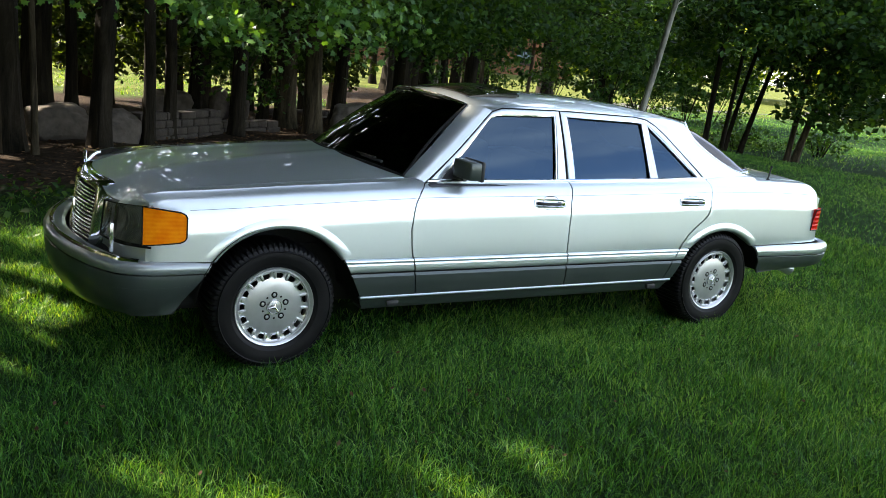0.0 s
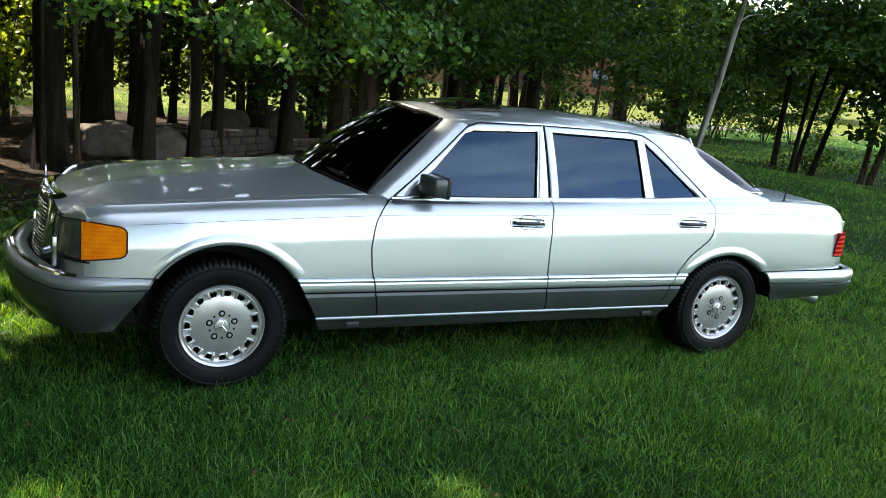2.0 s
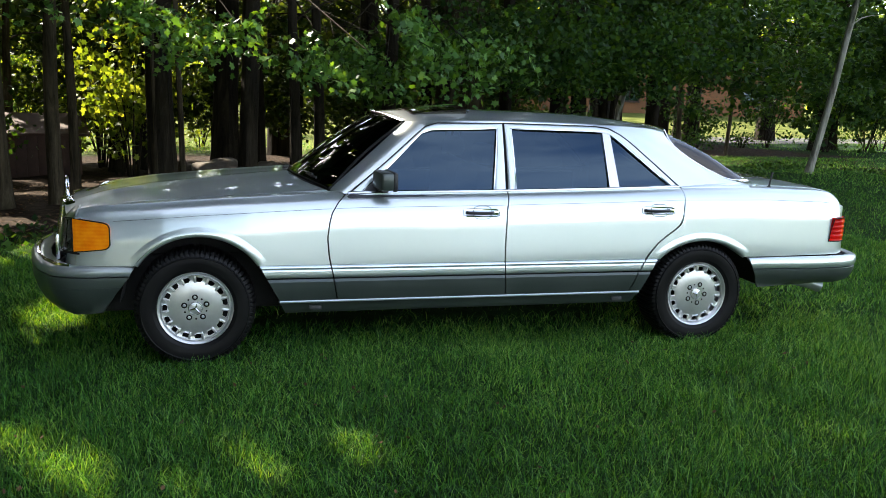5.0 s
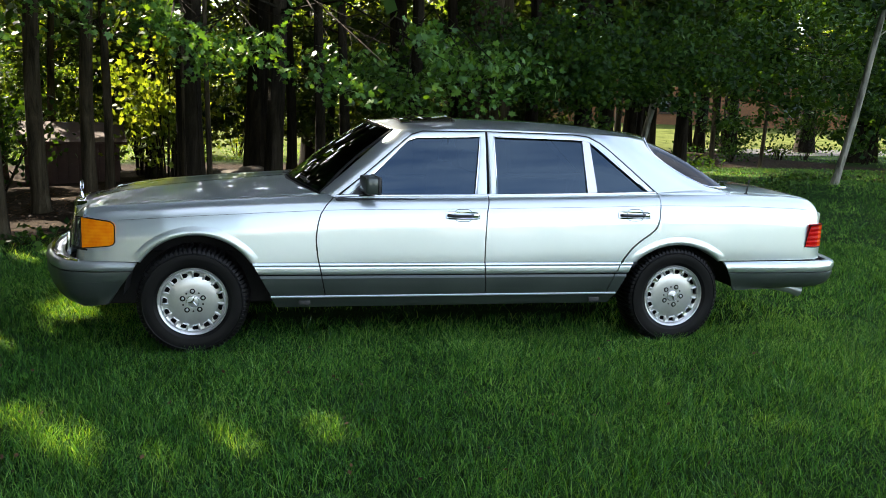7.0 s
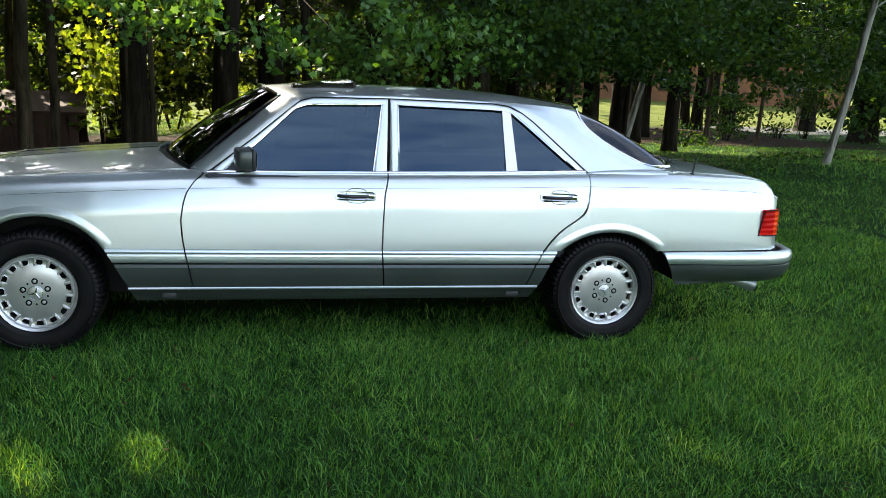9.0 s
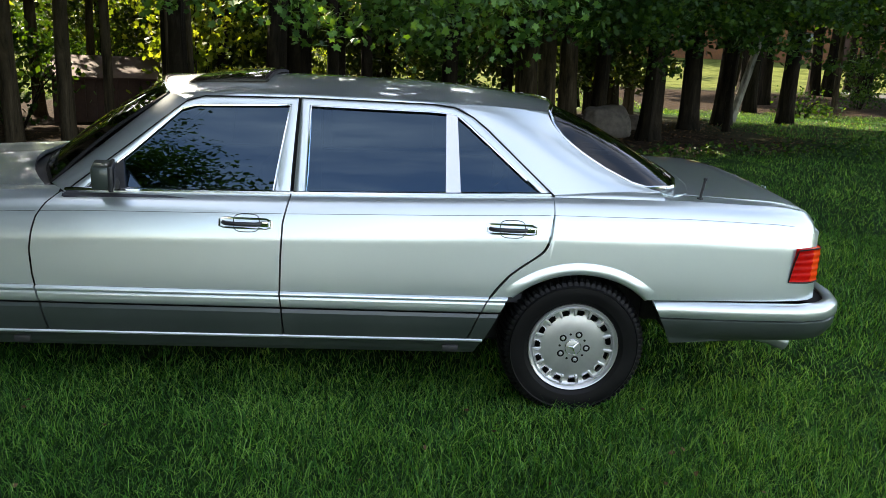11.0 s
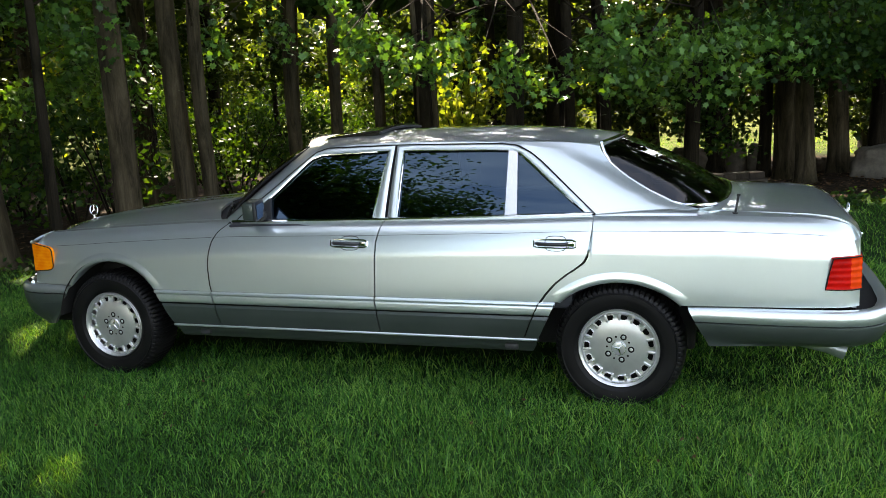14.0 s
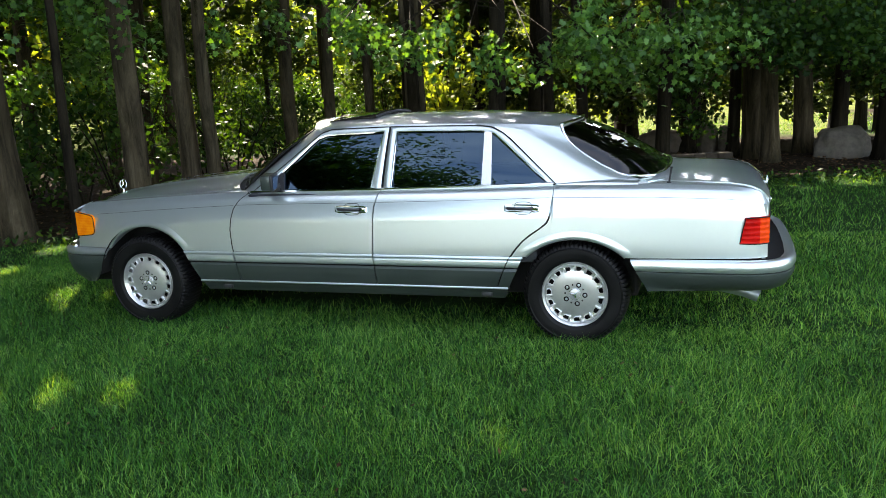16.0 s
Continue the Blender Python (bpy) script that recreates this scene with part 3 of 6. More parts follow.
        for k in range(m):
            for q in range(4):
                a, b = k * 5 + q, ((k + 1) % m) * 5 + q
                f = (a, b, b + 1, a + 1)
                faces.append(f if s > 0 else f[::-1])
        return (verts, faces), [at(p, 0.0) for p in i], [at(p, 0.004) for p in o]
    for owner, outer, inner in ((front, f_out, f_in), (rear, r_out, r_in)):
        mesh, bead, gutter = ring(outer, inner)
        fr = part("window_frame", *mesh, M_PAINT, owner, sharp=50)
        part("window_bead", *tube(bead, 0.006, 6, True), M_CHROME, owner, "thin chrome window bead")
        part("window_seal", *tube(gutter, 0.0045, 6, True), M_BLACK, owner)
    bar = [(0.938, 0.972), (0.934, 1.314), (0.984, 1.306), (1.004, 0.976)]
    verts = [at(p, o) for o in (0.008, -0.016) for p in bar]
    part("window_divider", verts, [(0, 1, 2, 3) if s < 0 else (3, 2, 1, 0), (4, 5, 6, 7), (0, 1, 5, 4), (1, 2, 6, 5), (2, 3, 7, 6), (3, 0, 4, 7)], M_TRIM, rear, "bright window divider", False)
    panes = ((front, f_in), (rear, [(0.330, 0.964), (0.334, 1.322), (0.64, 1.319), (0.936, 1.314), (0.940, 0.974)]), (rear, [(1.0, 0.98), (0.984, 1.304), (1.05, 1.252), (1.20, 1.127), (1.358, 0.992)]))
    for owner, poly in panes:
        # follows the curve of the side glass
        cx, cz = np.mean([p[0] for p in poly]), np.mean([p[1] for p in poly])
        loop = []
        for k in range(len(poly)):
            for q in range(6):
                loop.append(tuple(np.array(poly[k]) * (1 - q / 6) + np.array(poly[(k + 1) % len(poly)]) * q / 6))
        verts, faces, n = [at((cx, cz), -0.012)], [], len(loop)
        for t in (0.25, 0.5, 0.75, 1.0):
            verts += [at((lerp(cx, x, t), lerp(cz, z, t)), -0.012) for x, z in loop]
        for k in range(n):
            k2 = (k + 1) % n
            faces.append((0, 1 + k, 1 + k2) if s > 0 else (0, 1 + k2, 1 + k))
            for t in range(3):
                a, b = 1 + t * n, 1 + (t + 1) * n
                f = (a + k, b + k, b + k2, a + k2)
                faces.append(f if s > 0 else f[::-1])
        part("side_window", verts, faces, M_TINT, owner, "dark tinted side glass")
    part("belt_trim", *tube([(x, s * (0.757 + 0.0), belt(x) + 0.006) for x in np.linspace(-0.69, 1.40, 24)], 0.0105, 8), M_CHROME, car, "chrome strip under the side windows")
    # front pillar
    e_in = [(-0.785, 0.655, 0.955), (-0.62, 0.595, 1.09), (-0.45, 0.525, 1.232), (-0.31, 0.458, 1.347)]
    e_out = [(-0.70, 0.752, 0.940), (-0.455, lean(1.124) + 0.006, 1.124), (-0.265, lean(1.284) + 0.006, 1.284), (-0.205, lean(1.33) + 0.006, 1.33)]
    pi, po = along(e_in, 16), along(e_out, 16)
    part("front_pillar", *sheet(lambda u, v: (lambda a, b, k: (lerp(a[0], b[0], v), s * (lerp(a[1], b[1], v) + k), lerp(a[2], b[2], v) + k * 0.6))(pi[round(u * 16)], po[round(u * 16)], 0.014 * math.sin(math.pi * v)), 16, 5, flip=s < 0), M_PAINT, car, thick=0.02)
    # rear pillar
    l_pts = [(0.88, lean(1.35) + 0.006, 1.352), (0.985, lean(1.34) + 0.006, 1.341), (1.06, lean(1.30) + 0.006, 1.301), (1.122, lean(1.255) + 0.006, 1.255), (1.416, 0.745, 0.992)]
    r_pts = REAR_EDGE
    lp, rp = along(l_pts, 18), along(r_pts, 18)

    def pillar(u, v):
        a, b = lp[round(u * 18)], rp[round(u * 18)]
        k = 0.024 * math.sin(math.pi * v) * (0.6 + 0.4 * math.sin(math.pi * u))
        return (lerp(a[0], b[0], v), s * (lerp(a[1], b[1], v) + k), lerp(a[2], b[2], v) + 0.5 * k)
    pil = part("rear_pillar", *sheet(pillar, 18, 10, flip=s > 0), M_PAINT, car, thick=0.02)

    def foot(u, v):
        a = pillar(1, u)
        x = a[0]
        k = math.sin(math.pi / 2 * v)
        return (x, s * lerp(abs(a[1]), 0.766 * plan(x), k), lerp(a[2], belt(x) - 0.001, 1 - math.cos(math.pi / 2 * v)))
    part("pillar_foot", *sheet(foot, 12, 5, flip=s < 0), M_PAINT, pil, thick=0.015)
    # roof rail between roof and door frames
    e = [(-0.31, 0.458, 1.347), (-0.19, 0.530, 1.360), (0.0, 0.546, 1.367), (0.3, 0.550, 1.371), (0.7, 0.549, 1.367), (0.88, 0.546, 1.361)]
    q = [(-0.205, lean(1.33) + 0.006, 1.33), (-0.13, lean(1.348) + 0.006, 1.350), (0.0, lean(1.35) + 0.006, 1.354), (0.3, lean(1.35) + 0.006, 1.357), (0.7, lean(1.35) + 0.006, 1.354), (0.88, lean(1.35) + 0.006, 1.352)]
    ea, qa = along(e, 20), along(q, 20)
    part("roof_rail", *sheet(lambda u, v: (lambda a, b: (lerp(a[0], b[0], v), s * (lerp(a[1], b[1], v) + 0.004 * math.sin(math.pi * v)), lerp(a[2], b[2], v)))(qa[round(u * 20)], ea[round(u * 20)]), 20, 4, flip=s > 0), M_PAINT, car)
    # lamps

    def signal(u, v):
        x = lerp(-1.968, -2.160, u)
        edge = 0.66 + 0.34 * math.sqrt(max(0.0, 1 - (1 - min(1.0, u / 0.20)) ** 2))
        lo, hi = lerp(0.650, 0.628, u), lerp(0.788, 0.813, u)
        mid = (lo + hi) / 2
        z = lerp(mid + (lo - mid) * edge, mid + (hi - mid) * edge, v)
        return (x, s * (half(x, 0.7) + 0.010), z)
    sig = part("turn_signal", *sheet(signal, 28, 8, flip=s < 0), M_AMBER, car, "amber wrap-around turn signal lens", thick=0.02)
    part("signal_gasket", *tube([signal(u, v) for u, v in [(0, t / 6) for t in range(7)] + [(t / 28, 1) for t in range(1, 29)] + [(1, 1 - t / 6) for t in range(1, 7)] + [(1 - t / 28, 0) for t in range(1, 28)]], 0.0035, 6, True), M_BLACK, sig)
    lampx = curve([(0.33, -2.272), (0.5, -2.255), (0.65, -2.222), (0.74, -2.172), (0.80, -2.125)])

    def lamp(u, v, back=0.0):
        y = lerp(0.355, 0.772, u)
        return (lampx(y) + back + 0.02 * (v - 0.5), s * y, lerp(lerp(0.588, 0.630, u), lerp(0.758, 0.812, u), v))
    rim_line = [(1 - t / 12, 0) for t in range(12)] + [(0, t / 5) for t in range(6)] + [(t / 12, 1) for t in range(1, 13)]
    hl = part("headlamp", *sheet(lambda u, v: lamp(u, v), 12, 5, flip=s > 0), M_CLEAR, car, "clear rectangular headlamp cover")
    part("lamp_frame", *tube([lamp(u, v) for u, v in rim_line], 0.003, 6), M_BLACK, hl)
    part("lamp_divider", *tube([lamp(0.46, v, 0.006) for v in (0, 0.3, 0.7, 1)], 0.010, 8), M_CHROME, hl)
    part("reflector", *sheet(lambda u, v: lamp(u, v, 0.025 + 0.05 * math.sin(math.pi * v) * (0.4 + abs(math.sin(2 * math.pi * u)))), 20, 8, flip=s < 0), M_REFLECTOR, hl)
    back_line = along([(0.797, 0.812), (0.780, 0.826), (0.745, 0.838), (0.70, 0.846), (0.64, 0.853), (0.585, 0.859)], 12)
    front_line = along([(0.795, 0.812), (0.76, 0.808), (0.72, 0.802), (0.66, 0.794), (0.60, 0.788), (0.56, 0.784)], 12)

    def nose(u, v):
        a, b = front_line[round(u * 12)], back_line[round(u * 12)]
        k = math.sin(math.pi / 2 * v)
        return (lerp(lampx(a[0]) + 0.008, -2.140, v), s * lerp(a[0], b[0], v), lerp(a[1], b[1], k))
    part("nose_corner", *sheet(nose, 12, 6, flip=s < 0), M_PAINT, wing, thick=0.012)
    part("wiper_blade", *join(box(-2.275, -2.255, s * 0.60 - 0.012, s * 0.60 + 0.012, 0.56, 0.70, 0.004)), M_TRIM, hl)
    part("lamp_rail", *tube([(lampx(y) - 0.002, s * y, lerp(0.582, 0.624, (y - 0.34) / 0.46)) for y in np.linspace(0.34, 0.80, 10)], 0.006, 6), M_BLACK, hl)
    part("lamp_apron", *sheet(lambda u, v: (lampx(lerp(0.33, 0.785, u)) + 0.004 + 0.01 * v, s * lerp(0.33, 0.785, u), lerp(0.53, lerp(0.580, 0.622, u), v)), 10, 3, flip=s > 0), M_PAINT, car)
    rearx = curve([(0.0, 2.666), (0.4, 2.664), (0.55, 2.658), (0.65, 2.653), (0.70, 2.650), (0.74, 2.648), (0.766, 2.645)])
    tail_path = [(x, half(x, 0.72)) for x in np.linspace(2.515, 2.645, 8)] + [(rearx(y), y) for y in np.linspace(0.752, 0.40, 12)]
    tp = along(tail_path, 24)

    def tail(a, b):
        def fn(u, v):
            x, y = tp[round(lerp(a, b, u))]
            first = max(0.0, 1 - lerp(a, b, u) / 3)
            lo, hi = 0.640 + 0.004 * first, 0.795 - 0.003 * first
            rib = 0.012 + 0.0020 * math.cos(v * 5 * math.tau)
            n = Vector((x - 2.35, y * 0.8, 0)).normalized()
            return (x + n.x * rib - 0.03 * first * (1 - v) , s * (y + n.y * rib), lerp(lo, hi, v))
        return fn
    tl = part("tail_lamp", *sheet(tail(0, 4), 4, 40, flip=s > 0), M_RED, car, "ribbed red tail lamp wrapping the corner", sharp=80, thick=0.02)
    edge_fn = tail(0, 24)
    part("lamp_gasket", *tube([edge_fn(0, k / 6) for k in range(7)] + [edge_fn(k / 24, 1) for k in range(1, 25)] + [edge_fn(1, 1 - k / 6) for k in range(1, 7)] + [edge_fn(1 - k / 24, 0) for k in range(1, 24)], 0.0035, 6, True), M_BLACK, tl)
    part("lamp_lens", *sheet(tail(4, 13), 9, 40, flip=s > 0), M_ORANGE, tl, "orange ribbed lens", sharp=80, thick=0.02)
    part("lamp_lens", *sheet(tail(13, 24), 11, 40, flip=s > 0), M_RED, tl, "red ribbed lens", sharp=80, thick=0.02)
    # mirror
    shell = box(-0.515, -0.43, s * 0.85 - 0.070, s * 0.85 + 0.070, 0.966, 1.066, 0.014)
    shell = ([(x - 0.022 + (abs(y) - 0.86) * 0.22, y, z + 0.011 + (0.008 if abs(y) < 0.8 else 0)) for x, y, z in shell[0]], shell[1])
    mir = part("door_mirror", *shell, M_CLAD, front, "grey door mirror with black rim")
    rim = box(-0.447, -0.424, s * 0.85 - 0.074, s * 0.85 + 0.074, 0.961, 1.070, 0.008)
    part("mirror_rim", [(x - 0.022 + (abs(y) - 0.86) * 0.22, y, z + 0.011 + (0.008 if abs(y) < 0.8 else 0)) for x, y, z in rim[0]], rim[1], M_PLASTIC, mir, "black rim")
    part("mirror_foot", *join(tube([(-0.50, s * 0.735, 0.985), (-0.475, s * 0.80, 0.985)], 0.03, 8)), M_PLASTIC, mir)
    part("mirror_glass", [(-0.442 + 0.012, s * 0.915, 0.985), (-0.442 - 0.016, s * 0.787, 0.988), (-0.442 - 0.016, s * 0.787, 1.069), (-0.442 + 0.012, s * 0.915, 1.065)], [(0, 1, 2, 3) if s > 0 else (3, 2, 1, 0)], M_CHROME, mir, "", False)
    verts = [at(p, o) for o in (0.008, -0.010) for p in ((-0.60, 0.957), (-0.46, 1.078), (-0.44, 0.959))]
    part("sail_panel", verts, [(0, 1, 2), (5, 4, 3), (0, 3, 4, 1), (1, 4, 5, 2), (2, 5, 3, 0)], M_PLASTIC, mir, "", False)


build_side(-1)
build_side(1)


def coach_line(s, a, b, drop, owner_name, mat):
    xs = np.linspace(a, b, 40)
    part(owner_name, *tube([(x, s * (half(x, belt(x) - drop) - 0.0005), belt(x) - drop) for x in xs], 0.0013, 4), mat, car)


for s in (-1, 1):
    for a, b in ((-1.95, -0.79), (-0.775, 0.236), (0.248, 1.39), (1.405, 2.50)):
        coach_line(s, a, b, 0.068, "crease_line", M_CLAD)


def bonnet():
    front = curve([(0, -2.285), (0.30, -2.285), (0.36, -2.268), (0.55, -2.235), (0.66, -2.20)])
    back = curve([(0, -1.01), (0.3, -0.985), (0.5, -0.92), (0.62, -0.855), (0.70, -0.80)])

    def fn(u, v):
        t = 2 * u - 1
        x = lerp(front(abs(t) * 0.66), back(abs(t) * 0.70), v)
        y = t * 0.697 * plan(x)
        nose = max(0.0, 1 - v / 0.24) ** 2.2
        lip = float(np.interp(abs(y), [0, 0.22, 0.28, 0.33, 0.38, 0.44, 0.52, 0.70], [0.840, 0.838, 0.830, 0.815, 0.800, 0.792, 0.792, 0.815]))
        return (x, y, lerp(top_z(x, y), lip, nose) + 0.006 * math.exp(-((abs(y) - 0.33 * (1 - 0.35 * (x + 2.3))) / 0.05) ** 2))
    return part("bonnet", *sheet(fn, 44, 50, flip=True), M_PAINT, car, thick=0.015)


hood = bonnet()


def roof():
    ex = [(-0.31, 0.458, 1.347), (-0.19, 0.530, 1.360), (0.0, 0.546, 1.367), (0.3, 0.550, 1.371), (0.7, 0.549, 1.367), (0.88, 0.546, 1.361), (1.1, 0.535, 1.352), (1.28, 0.515, 1.341), (1.42, 0.492, 1.328)]
    e = along(ex, 30)
    zc = curve([(-0.43, 1.388), (-0.3, 1.402), (-0.1, 1.414), (0.2, 1.421), (0.7, 1.417), (1.0, 1.404), (1.25, 1.381), (1.40, 1.360), (1.48, 1.345)])

    def fn(u, v):
        t = 2 * u - 1
        x, y, z = e[round(v * 30)]
        xc = lerp(-0.43, 1.48, v)
        k = 1 - abs(t) ** 2.4
        return (lerp(x, xc, 1 - t * t), y * t, lerp(z, zc(xc), k))
    r = part("roof", *sheet(fn, 28, 30, flip=True), M_PAINT, car, thick=0.02)
    # sunroof panel, its rear edge raised
    def lid(u, v):
        x, y = lerp(-0.24, 0.10, u), lerp(-0.36, 0.36, v)
        return (x, y, zc(x) - 0.045 * (y / 0.55) ** 2 + 0.006 + 0.026 * u)
    sr = part("sunroof", *sheet(lid, 10, 14), M_SUNROOF, r, "dark smoked sunroof panel, tilted up", thick=0.03)
    part("sunroof_seal", *sheet(lambda u, v: (lerp(-0.25, 0.11, u), lerp(-0.37, 0.37, v), zc(lerp(-0.25, 0.11, u)) - 0.045 * (lerp(-0.37, 0.37, v) / 0.55) ** 2 + 0.004), 10, 14), M_BLACK, r)
    part("wind_deflector", *tube([(0.112, y, zc(0.112) + 0.014 - 0.045 * (y / 0.55) ** 2) for y in np.linspace(-0.36, 0.36, 9)], 0.008, 6), M_PLASTIC, r)
    return r


roof()


def screens():
    base = [(-0.785, -0.655, 0.955), (-0.88, -0.45, 0.985), (-0.95, -0.2, 1.0), (-0.97, 0, 1.004), (-0.95, 0.2, 1.0), (-0.88, 0.45, 0.985), (-0.785, 0.655, 0.955)]
    top = [(-0.31, -0.456, 1.345), (-0.375, -0.28, 1.372), (-0.41, -0.12, 1.384), (-0.425, 0, 1.387), (-0.41, 0.12, 1.384), (-0.375, 0.28, 1.372), (-0.31, 0.456, 1.345)]
    b, t = along(base, 20), along(top, 20)

    def fn(u, v):
        p, q = np.array(b[round(u * 20)]), np.array(t[round(u * 20)])
        r = p + (q - p) * v
        k = 0.018 * math.sin(math.pi * v)
        return (r[0] - k * 0.7, r[1], r[2] + k)
    ws = part("windscreen", *sheet(fn, 20, 10, flip=True), M_SCREEN, car, "dark raked windscreen glass")
    part("windscreen_seal", *tube(b + [fn(1, k / 8) for k in range(1, 8)] + t[::-1] + [fn(0, 1 - k / 8) for k in range(1, 8)], 0.009, 6, True), M_BLACK, ws)
    part("windscreen_trim", *tube([(x - 0.012, y, z + 0.006) for x, y, z in t], 0.008, 6), M_CHROME, ws, "chrome strip along the roof edge")
    # cowl
    back = curve([(0, -1.015), (0.3, -0.99), (0.5, -0.925), (0.62, -0.86), (0.70, -0.79)])

    def cowl(u, v):
        p = b[round(u * 20)]
        x = lerp(back(abs(p[1])) - 0.03, p[0] + 0.01, v)
        return (x, p[1], lerp(top_z(x, p[1]) - 0.035, p[2] - 0.004, v))
    cw = part("cowl", *sheet(cowl, 20, 4, flip=True), M_PLASTIC, car, "black scuttle below the windscreen", thick=0.01)
    part("wiper", *join(tube([(-0.975, 0.05, 0.992), (-0.90, -0.25, 1.012), (-0.845, -0.50, 1.008)], 0.008, 6), tube([(-0.955, 0.10, 1.022), (-0.86, -0.45, 1.024)], 0.006, 6)), M_PLASTIC, cw)
    # rear window
    base = [(1.91, -0.660, 1.010), (1.99, -0.60, 1.016), (2.045, -0.42, 1.022), (2.066, -0.2, 1.026), (2.072, 0, 1.027), (2.066, 0.2, 1.026), (2.045, 0.42, 1.022), (1.99, 0.60, 1.016), (1.91, 0.660, 1.010)]
    top = [(1.41, -0.484, 1.328), (1.452, -0.30, 1.338), (1.470, -0.12, 1.342), (1.475, 0, 1.343), (1.470, 0.12, 1.342), (1.452, 0.30, 1.338), (1.41, 0.484, 1.328)]
    b2, t2 = along(base, 40), along(top, 40)
    side = along(REAR_EDGE[::-1], 10)

    def rw(u, v):
        p, q = np.array(b2[round(u * 40)]), np.array(t2[round(u * 40)])
        r = p + (q - p) * v
        t = abs(2 * u - 1) ** 16
        k = 0.022 * math.sin(math.pi * v) * (1 - t)
        e = np.array(side[round(v * 10)])
        s0 = np.array(REAR_EDGE[-1]) * (1 - v) + np.array(REAR_EDGE[0]) * v
        return (r[0] + k * 0.6 + (e[0] - s0[0]) * t, r[1] * (1 + (e[1] - s0[1]) * t), r[2] + k - 0.006 + (e[2] - s0[2]) * t)
    bw = part("rear_window", *sheet(rw, 40, 10), M_SCREEN, car, "dark tinted rear window with chrome surround")
    edge = b2[2:-2] + [rw(1, k / 10) for k in range(1, 10)] + t2[::-1] + [rw(0, 1 - k / 10) for k in range(1, 10)]
    part("rear_window_trim", *tube([(x, y, z + 0.005) for x, y, z in edge], 0.0095, 8, True), M_CHROME, bw, "chrome surround")
    # painted strip between the glass and the boot lid

    def scuttle(u, v):
        p = b2[round(u * 40)]
        x, y = p[0] + 0.055, p[1] * 1.06
        return (lerp(p[0] - 0.01, x, v), lerp(p[1] * 0.98, y, v), lerp(p[2] - 0.012, deck_z(x, y) - 0.004, v))
    part("rear_scuttle", *sheet(scuttle, 40, 4), M_PAINT, car, thick=0.008)
    # boot lid

    def lid(u, v):
        t = 2 * u - 1
        y = t * 0.655
        x0 = float(np.interp(abs(y), [0, 0.45, 0.66], [2.085, 2.045, 1.985]))
        x1 = float(np.interp(abs(y), [0, 0.4, 0.6, 0.66], [2.672, 2.668, 2.658, 2.648]))
        if v <= 0.75:
            x = lerp(x0, x1, v / 0.75)
            return (x, y, deck_z(x, y) + 0.002 - 0.004 * max(0, (v - 0.62) / 0.13) ** 2)
        k = (v - 0.75) / 0.25
        return (x1 + 0.008 * math.sin(k * math.pi) - 0.012 * k, y, lerp(deck_z(x1, y) - 0.002, 0.80, k))
    bl = part("boot_lid", *sheet(lid, 30, 40, flip=True), M_PAINT, car, thick=0.015)
    rearx = curve([(0.0, 2.666), (0.4, 2.664), (0.55, 2.658), (0.65, 2.653), (0.70, 2.650), (0.74, 2.648), (0.766, 2.645)])
    part("rear_panel", *sheet(lambda u, v: (rearx(abs(lerp(-0.745, 0.745, u))) - 0.012, lerp(-0.745, 0.745, u), lerp(0.54, 0.885 - 0.02 * abs(2 * u - 1) ** 8, v)), 36, 6), M_PAINT, car, thick=0.02)
    part("boot_trim", *box(2.650, 2.676, -0.36, 0.36, 0.795, 0.825, 0.006), M_CHROME, bl, "chrome boot handle strip")
    part("boot_star", *tube([(2.680, 0.035 * math.cos(a), 0.905 + 0.035 * math.sin(a)) for a in np.linspace(0, math.tau, 25)[:-1]], 0.004, 6, True), M_CHROME, bl, "plain chrome ring badge")
    part("model_badge", *box(2.664, 2.672, -0.60, -0.42, 0.855, 0.880, 0.002), M_CHROME, bl)


screens()


def bumper(pts, sections, start, s_mat, parent, label):
    """A bumper swept round the car's end: pts in plan from one flank to the other."""
    path = along(pts, 60)
    made = []
    for name, prof, mat in sections:
        def fn(u, v, prof=prof):
            k = round(u * 60)
            a, b = path[max(0, k - 1)], path[min(60, k + 1)]
            n = Vector((b[1] - a[1], a[0] - b[0], 0)).normalized()
            off, z = prof[round(v * (len(prof) - 1))]
            off = off if off > -0.02 else max(off, lerp(-0.03, -0.2, min(1, min(k, 60 - k) / 20)))
            x, y = path[k][0] + n.x * off, path[k][1] + n.y * off
            ends = max(0.0, 1 - min(k, 60 - k) / 6)
            fade = 1 - min(1, min(k, 60 - k) / 24)
            return (x + start(z) * ends, y, z + label[1] * fade * min(1.0, max(0.0, (0.5 - z) / 0.285)))
        made.append((name, fn, len(prof) - 1, mat))
    first = None
    for name, fn, nv, mat in made:
        ob = part(name, *sheet(fn, 60, nv, flip=True), mat, first or parent, label[0] if not first else "", sharp=50, thick=0.012)
        first = first or ob
    return first


fb = [(-1.85, 0.835), (-2.08, 0.838), (-2.20, 0.815), (-2.275, 0.765), (-2.36, 0.62), (-2.43, 0.42), (-2.475, 0.2), (-2.49, 0)]
fb = fb + [(x, -y) for x, y in fb[-2::-1]]
